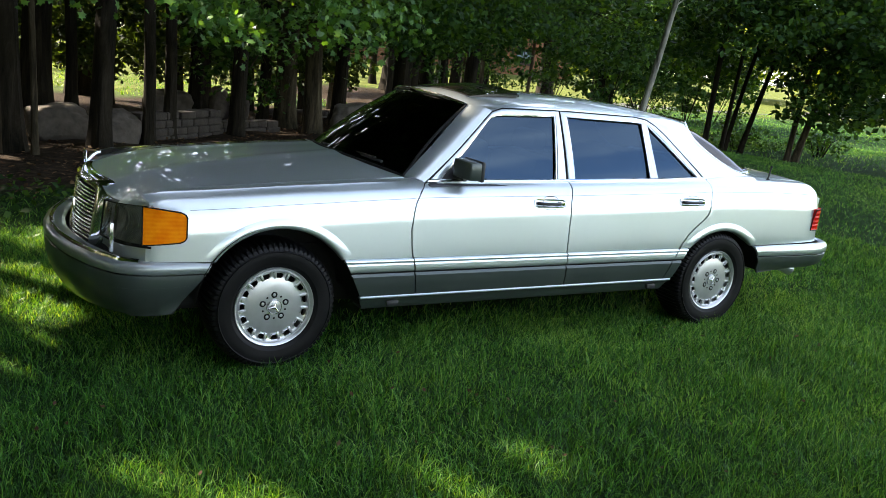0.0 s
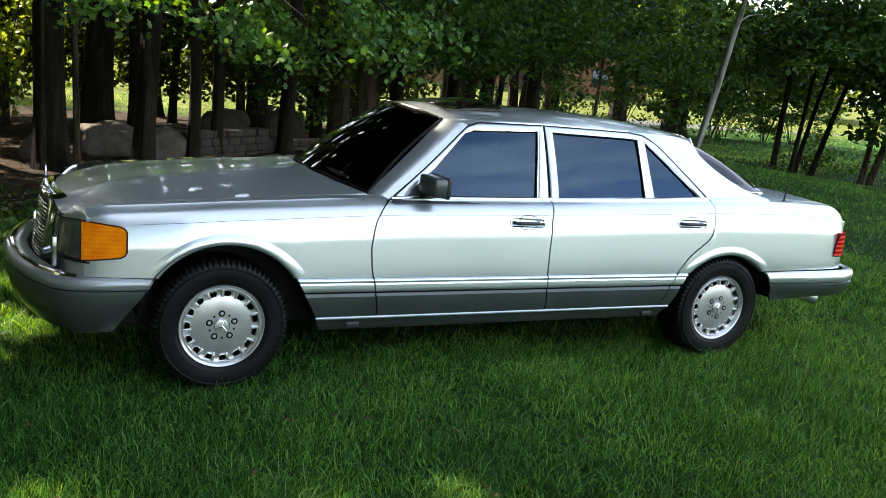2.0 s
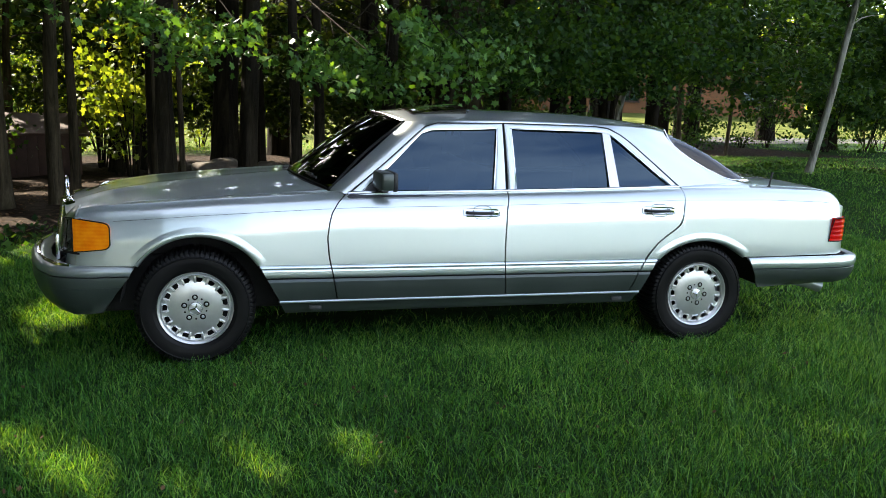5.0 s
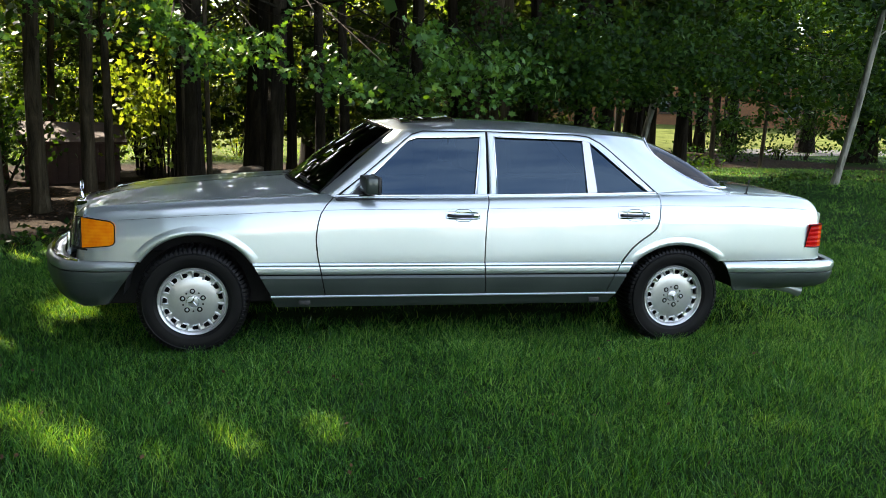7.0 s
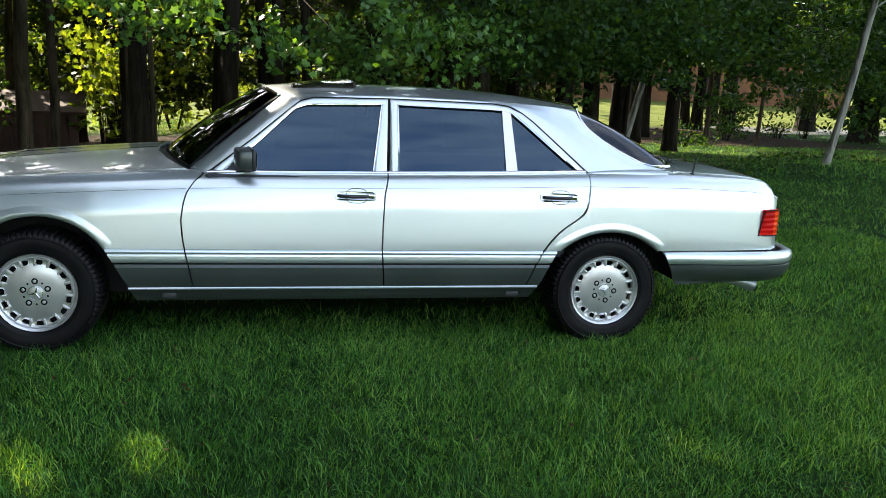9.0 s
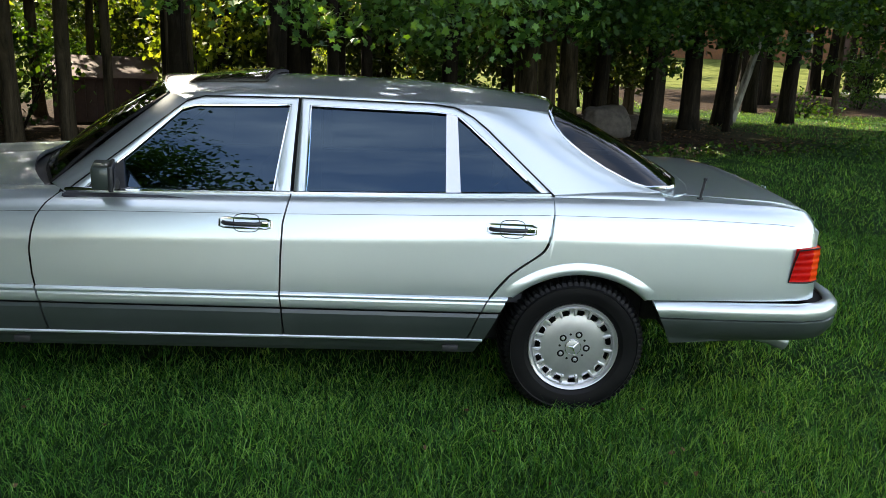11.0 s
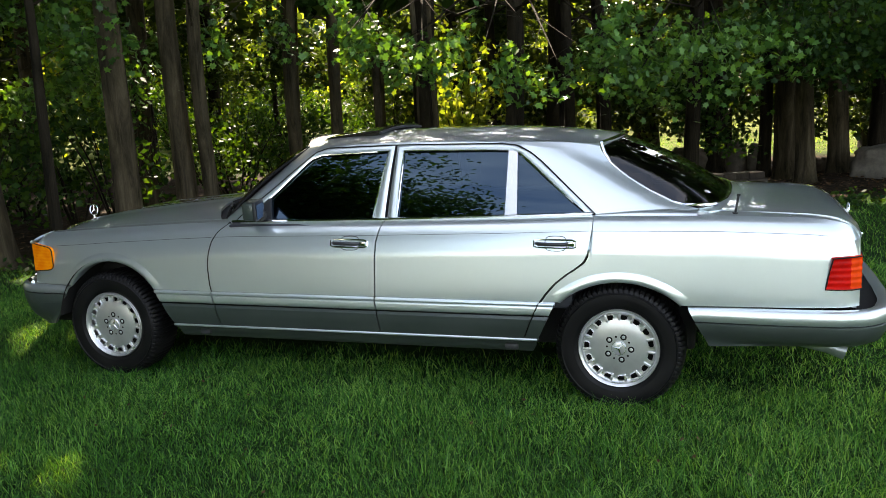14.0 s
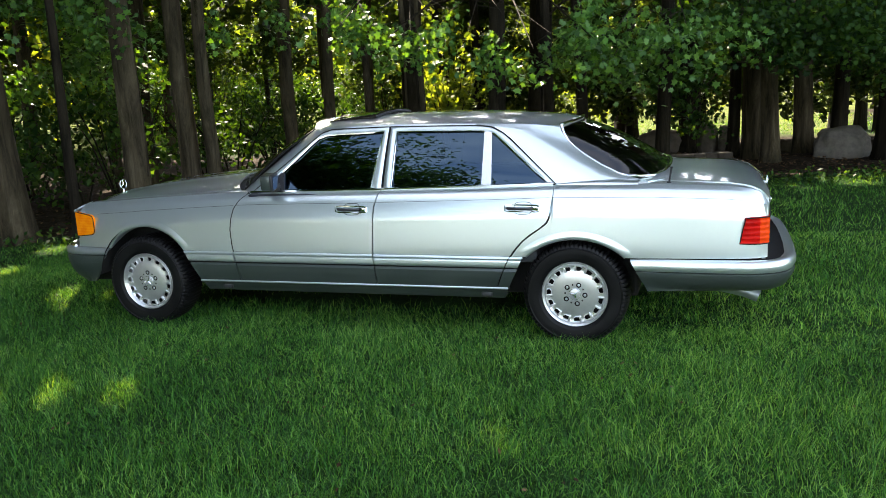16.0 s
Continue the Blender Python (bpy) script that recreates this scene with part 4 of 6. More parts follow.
front_bumper = bumper(fb, [
    ("front_bumper", [(-0.10, 0.548), (-0.03, 0.556), (-0.008, 0.553), (0.004, 0.544), (0.008, 0.53), (0.008, 0.508), (0.002, 0.502)], M_BUMPER),
    ("bumper_skirt", [(-0.004, 0.498), (0.004, 0.494), (0.006, 0.47), (0.0, 0.42), (-0.004, 0.418), (-0.006, 0.40), (-0.02, 0.35), (-0.05, 0.29), (-0.10, 0.235), (-0.16, 0.215)], M_CLAD)],
    lambda z: -0.11 * max(0, (0.55 - z) / 0.215), None, car, ("grey painted front bumper with a deep skirt", 0.085))
part("bumper_strip", *tube([(x * 0.988, y * 0.965, 0.558) for x, y in along(fb[2:-2], 40)], 0.011, 6), M_CHROME, front_bumper, "chrome strip along the bumper top")

rb = [(1.87, -0.880), (2.3, -0.895), (2.55, -0.888), (2.68, -0.850), (2.765, -0.765), (2.81, -0.60), (2.825, -0.3), (2.828, 0)]
rb = rb + [(x, -y) for x, y in rb[-2::-1]]
rear_bumper = bumper(rb, [
    ("rear_bumper", [(-0.06, 0.546), (-0.04, 0.552), (-0.02, 0.551), (0.0, 0.544), (0.008, 0.53), (0.010, 0.505), (0.006, 0.487), (0.0, 0.482)], M_PAINT),
    ("bumper_valance", [(-0.006, 0.478), (0.002, 0.472), (0.002, 0.45), (-0.01, 0.42), (-0.03, 0.388), (-0.08, 0.362), (-0.2, 0.352)], M_CLAD)],
    lambda z: 0.10 * max(0, (0.55 - z) / 0.195), None, car, ("bright silver rear bumper over a grey valance", 0.0))
part("bumper_shelf", *sheet(lambda u, v: (lambda p, q: (lerp(p[0], q[0], v), lerp(p[1], q[1], v), 0.532))(along(rb[3:-3], 30)[round(u * 30)], along([(2.60, -0.73), (2.665, -0.5), (2.68, 0), (2.665, 0.5), (2.60, 0.73)], 30)[round(u * 30)]), 30, 2), M_BLACK, rear_bumper, "", thick=0.01)
part("exhaust_pipe", *join(tube([(2.1, -0.60, 0.345), (2.40, -0.62, 0.335), (2.53, -0.625, 0.316), (2.61, -0.628, 0.292)], 0.03, 14, taper=[0.030, 0.030, 0.038, 0.044]), tube([(2.1, -0.52, 0.345), (2.40, -0.535, 0.338), (2.55, -0.54, 0.324), (2.63, -0.543, 0.306)], 0.03, 14, taper=[0.026, 0.026, 0.030, 0.036])), M_BUMPER, car, "twin steel exhaust tips")
part("aerial", *join(tube([(2.085, -0.700, 0.975), (2.087, -0.700, 0.992)], 0.014, 10), tube([(2.087, -0.700, 0.99), (2.100, -0.702, 1.075)], 0.006, 8), tube([(2.100, -0.702, 1.073), (2.101, -0.702, 1.083)], 0.009, 8)), M_PLASTIC, car, "short black aerial")


def grille():
    def bow(y):
        return -0.052 * (1 - (y / 0.33) ** 2)

    def hoop(x, w, z0, z1, tilt):
        """Up one side, across the top and down the other."""
        line = [(-w, z0), (-w, (z0 + z1) / 2), (-w, z1 - 0.03), (-w + 0.012, z1 - 0.008), (-w + 0.035, z1)]
        line += [(y, z1 + 0.006 * (1 - (y / w) ** 2)) for y in np.linspace(-w + 0.08, w - 0.08, 9)]
        line += [(-y, z) for y, z in line[4::-1]]
        return [(x + bow(y) + tilt * (z - 0.66), y, z) for y, z in line]
    rings = [hoop(-2.225, 0.345, 0.535, 0.845, 0.10), hoop(-2.270, 0.340, 0.53, 0.842, 0.12), hoop(-2.296, 0.328, 0.525, 0.832, 0.14), hoop(-2.304, 0.315, 0.52, 0.818, 0.14), hoop(-2.300, 0.300, 0.52, 0.803, 0.14), hoop(-2.282, 0.292, 0.52, 0.796, 0.14)]
    m = len(rings[0])
    verts = [p for r in rings for p in r]
    faces = [(i * m + k, i * m + k + 1, (i + 1) * m + k + 1, (i + 1) * m + k) for i in range(len(rings) - 1) for k in range(m - 1)]
    sh = part("grille_shell", verts, faces, M_CHROME, car, "chrome radiator grille shell", sharp=40)
    part("grille_back", *sheet(lambda u, v: (lambda y, z: (-2.272 + bow(y) + 0.14 * (z - 0.66), y, z))(lerp(-0.295, 0.295, u), lerp(0.52, 0.80, v)), 10, 3), M_BLACK, sh)
    for k in range(15):
        z = 0.530 + k * 0.0182
        part("slat", *tube([(-2.296 + bow(y) + 0.14 * (z - 0.66), y, z) for y in np.linspace(-0.290, 0.290, 13)], 0.0052, 6), M_TRIM, sh)
    part("grille_bar", *box(-2.360, -2.340, -0.008, 0.008, 0.53, 0.70, 0.002), M_CHROME, sh)
    orn = part("hood_ornament", *join(tube([(-2.305, 0, 0.838), (-2.305, 0, 0.872)], 0.012, 10, taper=[0.018, 0.007]),
                                      tube([(-2.303, 0.040 * math.sin(a), 0.912 + 0.040 * math.cos(a)) for a in np.linspace(0, math.tau, 33)[:-1]], 0.0045, 6, True),
                                      *[tube([(-2.303, 0, 0.912), (-2.303, 0.039 * math.sin(a), 0.912 + 0.039 * math.cos(a))], 0.004, 6, taper=[0.006, 0.002]) for a in (0, math.tau / 3, -math.tau / 3)]), M_CHROME, sh, "upright chrome ring ornament")


grille()


def build_wheel():
    """A wheel about the y axis, its face towards -y."""
    wheel = new("wheel")
    wheel.parent = car
    tagged(wheel, "silver fifteen-slot alloy wheel with black tyre")
    prof = [(0.198, -0.012), (0.204, -0.030), (0.220, -0.040), (0.245, -0.044), (0.262, -0.045), (0.278, -0.043), (0.2815, -0.0465), (0.285, -0.042), (0.287, -0.038), (0.303, -0.031), (0.305, -0.028), (0.314, -0.014), (0.320, 0.010),
            (0.322, 0.07), (0.320, 0.150), (0.312, 0.176), (0.29, 0.196), (0.24, 0.205), (0.20, 0.19)]
    n_t, m_t = 288, len(prof)
    verts = []
    for i in range(n_t):
        a = i * math.tau / n_t
        for j, (r, y) in enumerate(prof):
            # blocks and grooves of the tread, running over the shoulder
            if r > 0.30 and y < 0.2:
                r = r - (0.010 if i % 4 == 0 else 0.0) - (0.006 if r > 0.318 and i % 4 == 3 else 0.0)
            verts.append((r * 1.022 * math.cos(a), y, r * 1.022 * math.sin(a)))
    faces = [(i * m_t + j, i * m_t + j + 1, ((i + 1) % n_t) * m_t + j + 1, ((i + 1) % n_t) * m_t + j) for i in range(n_t) for j in range(m_t - 1)]
    ty = part("tyre", verts, faces, M_TYRE, wheel, "worn black tyre", sharp=22)
    rim = lathe([(0.190, 0.14), (0.196, 0.02), (0.198, -0.008), (0.203, -0.022), (0.205, -0.028), (0.202, -0.032), (0.196, -0.030), (0.190, -0.020), (0.183, -0.012)], 72)
    part("rim", *rim, M_WHEEL, wheel, sharp=45)
    # slotted face
    n_slot, sub = 15, 12
    radii = [0.0, 0.030, 0.060, 0.095, 0.125, 0.142, 0.147, 0.153, 0.174, 0.179, 0.184, 0.188]
    depth = [-0.018, -0.018, -0.0175, -0.016, -0.012, -0.008, -0.007, -0.006, -0.006, -0.008, -0.011, -0.014]
    n = n_slot * sub
    verts = [(r * math.cos(i * math.tau / n), d, r * math.sin(i * math.tau / n)) for i in range(n) for r, d in zip(radii, depth)]
    faces, m = [], len(radii)

    def hole(i, j):
        q = i % sub
        if j in (7,):
            return 2 <= q <= 9
        return j in (6, 8) and 3 <= q <= 8
    for i in range(n):
        k = (i + 1) % n
        for j in range(m - 1):
            if not hole(i, j):
                faces.append((i * m + j, i * m + j + 1, k * m + j + 1, k * m + j))
    # ribs that stand proud between the slots
    faces = [f[::-1] for f in faces]
    part("wheel_face", verts, faces, M_WHEEL, wheel, sharp=45, thick=0.010)
    part("hub_shadow", *lathe([(0.0, 0.045), (0.19, 0.045)], 32), M_UNDER, wheel)
    for k in range(n_slot):
        a = k * math.tau / n_slot
        c, sn = math.cos(a), math.sin(a)
        b = box(-0.007, 0.007, -0.014, 0.0, 0.142, 0.186, 0.004)
        part("wheel_rib", [(x * c + z * sn, y, -x * sn + z * c) for x, y, z in b[0]], b[1], M_WHEEL, wheel)
    for k in range(5):
        a = k * math.tau / 5 + 0.35
        c, sn = 0.062 * math.cos(a), 0.062 * math.sin(a)
        bolt = lathe([(0.0, -0.0225), (0.006, -0.0225), (0.0085, -0.020), (0.0085, -0.016)], 12)
        part("wheel_bolt", [(x + c, y, z + sn) for x, y, z in bolt[0]], bolt[1], M_WHEEL, wheel)
        ring = lathe([(0.0085, -0.0200), (0.0165, -0.0192)], 16)
        part("bolt_recess", [(x + c, y, z + sn) for x, y, z in ring[0]], ring[1], M_BLACK, wheel)
        c, sn = 0.060 * math.cos(a + 0.628), 0.060 * math.sin(a + 0.628)
        dot = lathe([(0.0, -0.0192), (0.0055, -0.0190)], 12)
        part("face_hole", [(x + c, y, z + sn) for x, y, z in dot[0]], dot[1], M_BLACK, wheel)
    cap = part("centre_cap", *lathe([(0.0, -0.026), (0.030, -0.0255), (0.036, -0.023), (0.038, -0.018)], 32), M_WHEEL, wheel, "plain silver centre cap")
    part("cap_spokes", *join(tube([(0.036 * math.cos(a), -0.026, 0.036 * math.sin(a)) for a in np.linspace(0, math.tau, 25)[:-1]], 0.002, 6, True),
                             *[tube([(0, -0.0265, 0), (0.034 * math.sin(a), -0.0262, 0.034 * math.cos(a))], 0.004, 6, taper=[0.006, 0.0015]) for a in (0.3, 0.3 + math.tau / 3, 0.3 - math.tau / 3)]), M_TRIM, cap)
    return wheel


wheel = build_wheel()
wheel.matrix_basis = pose(-1.535, -0.822, 0.318)
for x, y, turn, spin in ((1.535, -0.822, 0, 25), (-1.535, 0.822, 180, 10), (1.535, 0.822, 180, 50)):
    copy_thing(wheel, pose(x, y, 0.318, 0, spin, turn))

# dark body behind the panels, and the cabin
for piece in (box(-2.2, 1.9, -0.60, 0.60, 0.25, 0.58, 0.02),
              box(1.9, 2.62, -0.60, 0.60, 0.37, 0.58, 0.02),
              box(-2.12, -0.95, -0.58, 0.58, 0.5, 0.80, 0.02),
              box(2.0, 2.60, -0.6, 0.6, 0.5, 0.92, 0.02),
              box(-1.05, 1.05, -0.78, 0.78, 0.27, 0.50, 0.02),
              box(-2.28, -2.2, -0.50, 0.50, 0.34, 0.54, 0.02),
              box(2.5, 2.72, -0.66, 0.66, 0.40, 0.53, 0.02)):
    part("underbody", *piece, M_UNDER, car, "", False)
part("dashboard", *join(box(-1.0, -0.55, -0.64, 0.64, 0.62, 0.945, 0.05)), M_LEATHER, car)
part("parcel_shelf", *box(1.5, 2.02, -0.62, 0.62, 0.93, 0.985, 0.01), M_LEATHER, car)
part("rear_bench", *join(box(0.95, 1.5, -0.64, 0.64, 0.5, 0.68, 0.05), box(1.38, 1.6, -0.64, 0.64, 0.6, 1.06, 0.05)), M_LEATHER, car)
for y in (-0.37, 0.37):
    part("front_seat", *join(box(-0.35, 0.2, y - 0.26, y + 0.26, 0.5, 0.66, 0.05), box(0.10, 0.28, y - 0.26, y + 0.26, 0.6, 1.08, 0.06), box(0.17, 0.28, y - 0.13, y + 0.13, 1.09, 1.22, 0.04)), M_BLUE, car, "blue leather front seat with headrest")
part("steering_wheel", *tube([(-0.42 + 0.07 * math.sin(a), -0.37 + 0.19 * math.cos(a), 0.86 + 0.18 * math.sin(a)) for a in np.linspace(0, math.tau, 29)[:-1]], 0.014, 8, True), M_LEATHER, car)
for y in (-0.75, 0.75):
    part("door_lining", *box(-0.7, 1.3, y - 0.05, y + 0.05, 0.5, 0.94, 0.02), M_LEATHER, car)
part("headliner", *sheet(lambda u, v: (lerp(-0.3, 1.4, u), lerp(-0.46, 0.46, v), 1.335 - 0.03 * abs(2 * v - 1) ** 2), 6, 6), M_LEATHER, car)
part("inner_mirror", *box(-0.40, -0.37, -0.11, 0.11, 1.24, 1.295, 0.01), M_PLASTIC, car)


# ---- ground ----
def ground_z(x, y):
    """The lawn is level round the car, falls gently towards the wood and rises again to the house."""
    rise = 0.065 * np.clip(y - 42, 0, 16) * np.clip((58 - x) / 8, 0, 1)
    return -0.026 * np.clip(y - 0.8, 0, 30) - 0.03 * np.clip(-x - 1, 0, 9) + rise + 0.34 * np.exp(-((x - 10.6) ** 2 + (y - 10.0) ** 2) / 7.0)


def axis(a, b, fine_a, fine_b, step, grow):
    mid = list(np.arange(fine_a, fine_b + 1e-6, step))
    out, s, v = [], step, fine_b
    while v < b:
        s *= grow
        v += s
        out.append(v)
    low, s, v = [], step, fine_a
    while v > a:
        s *= grow
        v -= s
        low.append(v)
    return np.array(low[::-1] + mid + out)


gx, gy = axis(-600, 600, -10, 14, 0.3, 1.25), axis(-600, 700, -8, 14, 0.3, 1.25)
X, Y = np.meshgrid(gx, gy, indexing="ij")
Z = ground_z(X, Y) + 0.012 * np.sin(X * 1.7 + 0.6 * Y) * np.sin(Y * 1.3 - X * 0.4)
wooded = np.clip((Y - 0.32 * X - 5.0) / 1.5, 0, 1) * (Y < 38)
Z += wooded * 0.035 * np.sin(3.1 * X + Y) * np.sin(2.7 * Y - 0.5 * X)
nx, ny = len(gx), len(gy)
verts = np.stack([X, Y, Z], -1).reshape(-1, 3)
idx = np.arange(nx * ny).reshape(nx, ny)
quads = np.stack([idx[:-1, :-1], idx[1:, :-1], idx[1:, 1:], idx[:-1, 1:]], -1).reshape(-1, 4)
ground = part("ground", verts.tolist(), [tuple(q) for q in quads.tolist()], M_GROUND)
tagged(ground, "mown lawn running into bare woodland soil", "ground", kind="structure")


def cloud(name, verts, tris, mat, parent=None, label="", category="", kind=""):
    """A mesh of very many small faces, from arrays."""
    me = bpy.data.meshes.new(name)
    me.vertices.add(len(verts))
    me.vertices.foreach_set("co", verts.astype(np.float32).ravel())
    n = tris.shape[1]
    me.loops.add(tris.size)
    me.loops.foreach_set("vertex_index", tris.astype(np.int32).ravel())
    me.polygons.add(len(tris))
    me.polygons.foreach_set("loop_start", np.arange(0, tris.size, n, dtype=np.int32))
    me.update(calc_edges=True)
    me.materials.append(mat)
    ob = new(name, me)
    if parent:
        ob.parent = parent
    return tagged(ob, label, category, kind=kind)


rng = np.random.default_rng(7)


def blades(px, py, h, width, lean_by):
    """Grass blades: two quads and a tip, bent over."""
    n = len(px)
    pz = ground_z(px, py) - 0.004
    a = rng.uniform(0, math.tau, n)
    b = rng.uniform(0, math.tau, n)
    cx, cy = np.cos(a) * width, np.sin(a) * width
    lx, ly = np.cos(b) * h * lean_by, np.sin(b) * h * lean_by
    if width.mean() > 0.003:
        # far off, one leaf-shaped face each
        v = np.empty((n, 3, 3))
        for k, (t, w) in enumerate(((0, -1), (0, 1), (1, 0))):
            v[:, k] = np.stack([px + cx * w + lx * t, py + cy * w + ly * t, pz + h * t * (1 - 0.25 * lean_by * t)], -1)
        return v.reshape(-1, 3), np.arange(n * 3).reshape(n, 3)
    v = np.empty((n, 5, 3))
    for k, (t, w) in enumerate(((0, -1), (0, 1), (0.55, 0.8), (0.55, -0.8), (1, 0))):
        v[:, k, 0] = px + cx * w + lx * t * t
        v[:, k, 1] = py + cy * w + ly * t * t
        v[:, k, 2] = pz + h * t * (1 - 0.25 * lean_by * t)
    base = (np.arange(n) * 5)[:, None]
    tris = np.concatenate([base + [0, 1, 2], base + [0, 2, 3], base + [3, 2, 4]])
    return v.reshape(-1, 3), tris


def lawn(name, n, x0, x1, y0, y1, h0, h1, width, keep):
    px, py = rng.uniform(x0, x1, n), rng.uniform(y0, y1, n)
    ok = keep(px, py)
    px, py = px[ok], py[ok]
    tuft = 0.5 + 0.5 * np.sin(px * 5.1 + 2 * np.sin(py * 3.3)) * np.sin(py * 4.7 + 1.5 * np.sin(px * 2.9))
    clump = 0.5 + 0.5 * np.sin(px * 23 + 3 * np.sin(py * 17)) * np.sin(py * 21 + 2 * np.sin(px * 19))
    h = rng.uniform(h0, h1, len(px)) * (0.75 + 0.45 * tuft) * (0.6 + 0.8 * clump)
    v, t = blades(px, py, h, width * rng.uniform(0.7, 1.3, len(px)), rng.uniform(0.2, 1.3, len(px)))
    return cloud(name, v, t, M_GRASS, None, "dense mown green grass blades", "grass", "stuff")


def wood_line(x):
    """Where the lawn ends and the bare soil of the wood begins."""
    return 4.6 + 0.32 * x + 2.6 * np.clip((x - 0.5) * 0.4, 0, 1)


def under_car(x, y):
    return (np.abs(x + 0.2) < 1.7 + rng.uniform(-0.3, 0.3, len(x))) & (np.abs(y) < 0.3 + rng.uniform(-0.25, 0.25, len(x)))


def woods(x, y):
    return (x < 8.5) & (y < 19.5) & (y > wood_line(x) + 0.5 * np.sin(x * 1.3) + rng.uniform(-0.6, 0.6, len(x)))


lawn("lawn_grass", 245000, -4.0, 4.6, -3.5, -0.5, 0.032, 0.090, 0.0017, lambda x, y: ~under_car(x, y))
lawn("lawn_grass", 42000, 4.6, 8.0, -3.5, -0.5, 0.035, 0.075, 0.0024, lambda x, y: x > 0)
lawn("lawn_grass", 70000, -4.6, -1.6, -0.5, 2.6, 0.035, 0.080, 0.0021, lambda x, y: ~under_car(x, y))
lawn("lawn_grass", 14000, -1.6, 1.9, -0.5, 0.3, 0.035, 0.075, 0.0021, lambda x, y: ~under_car(x, y))
lawn("lawn_grass", 60000, 1.9, 6.0, -0.5, 3.2, 0.035, 0.080, 0.0023, lambda x, y: x > 0)
lawn("lawn_grass", 14000, -7.0, -1.6, 2.6, 5.0, 0.045, 0.085, 0.0034, lambda x, y: ~woods(x, y))
lawn("lawn_grass", 8000, -7.0, -4.6, -0.5, 2.6, 0.045, 0.085, 0.0034, lambda x, y: ~woods(x, y))
lawn("lawn_grass", 80000, 1.0, 15.0, 3.2, 12.0, 0.045, 0.085, 0.0036, lambda x, y: ~woods(x, y))
lawn("lawn_grass", 12000, -10.0, -4.0, -5.5, 3.0, 0.045, 0.08, 0.004, lambda x, y: ~woods(x, y))
lawn("lawn_grass", 14000, 6.0, 14.0, -3.5, 3.2, 0.045, 0.085, 0.0045, lambda x, y: ~woods(x, y))
lawn("lawn_grass", 12000, -10.0, 12.0, -13.0, -3.5, 0.05, 0.10, 0.006, lambda x, y: ~woods(x, y))
lawn("lawn_grass", 14000, -16.0, 9.0, 20.0, 34.0, 0.07, 0.12, 0.012, lambda x, y: ~woods(x, y))
lawn("lawn_grass", 30000, 8.0, 26.0, 12.0, 22.0, 0.05, 0.10, 0.007, lambda x, y: ~woods(x, y))
lawn("lawn_grass", 26000, 15.0, 46.0, 8.0, 37.0, 0.06, 0.12, 0.012, lambda x, y: (y < 21.5) | (x > 23.5 + np.sin(y)))
lawn("lawn_grass", 16000, 8.0, 62.0, 37.0, 57.0, 0.08, 0.14, 0.022, lambda x, y: y < 33 + 0.245 * x)

# ---- leaves ----
STAR = np.array([(0, -0.55), (0.16, -0.30), (0.50, -0.38), (0.40, -0.05), (0.62, 0.22), (0.26, 0.20), (0.0, 0.62), (-0.26, 0.20), (-0.62, 0.22), (-0.40, -0.05), (-0.50, -0.38), (-0.16, -0.30)])
DIAMOND = np.array([(0, -0.5), (0.34, 0.0), (0, 0.55), (-0.34, 0.0)])


def leaves(points, size, flat, shape, droop=0.12):
    """Leaves at points, lying more or less level (flat 1) or every way (0)."""
    n, m = len(points), len(shape)
    nrm = rng.normal(size=(n, 3)) * (1 - flat * 0.72)
    nrm[:, 2] += flat * 1.2
    nrm /= np.linalg.norm(nrm, axis=1)[:, None]
    ref = rng.normal(size=(n, 3))
    a = np.cross(nrm, ref)
    a /= np.linalg.norm(a, axis=1)[:, None]
    b = np.cross(nrm, a)
    s = size * rng.uniform(0.65, 1.25, n)
    v = points[:, None] + s[:, None, None] * (shape[None, :, 0, None] * a[:, None] + shape[None, :, 1, None] * b[:, None])
    r2 = (shape ** 2).sum(1)
    v -= (s[:, None] * r2[None] * droop)[..., None] * nrm[:, None]
    base = (np.arange(n) * m)[:, None]
    if m == 4:
        tris = np.concatenate([base + [0, 1, 2], base + [0, 2, 3]])
    else:
        # lobes, and the middle of the leaf
        tris = np.concatenate([base + t for t in ([0, 1, 11], [1, 2, 3], [3, 4, 5], [5, 6, 7], [7, 8, 9], [9, 10, 11], [1, 3, 11], [3, 9, 11], [3, 5, 9], [5, 7, 9])])
    return v.reshape(-1, 3), tris


def merge(*some):
    vs, ts, k = [], [], 0
    for v, t in some:
        vs.append(v)
        ts.append(t + k)
        k += len(v)
    return np.concatenate(vs), np.concatenate(ts)


def sprays(cx, cy, cz, r, count, per, spread=0.55, flat=0.25):
    """Points gathered in level fans of twigs within a ball."""
    c = rng.normal(size=(count, 3))
    c /= np.linalg.norm(c, axis=1)[:, None]
    c *= (r * rng.uniform(0.25, 1.0, count) ** 0.6)[:, None]
    c[:, 2] *= 0.7
    out = np.repeat(c, per, 0)
    ang, rad = rng.uniform(0, math.tau, len(out)), spread * np.sqrt(rng.uniform(0, 1, len(out)))
    out[:, 0] += np.cos(ang) * rad
    out[:, 1] += np.sin(ang) * rad
    out[:, 2] += rng.normal(size=len(out)) * spread * flat - 0.25 * rad
    return out + [cx, cy, cz]


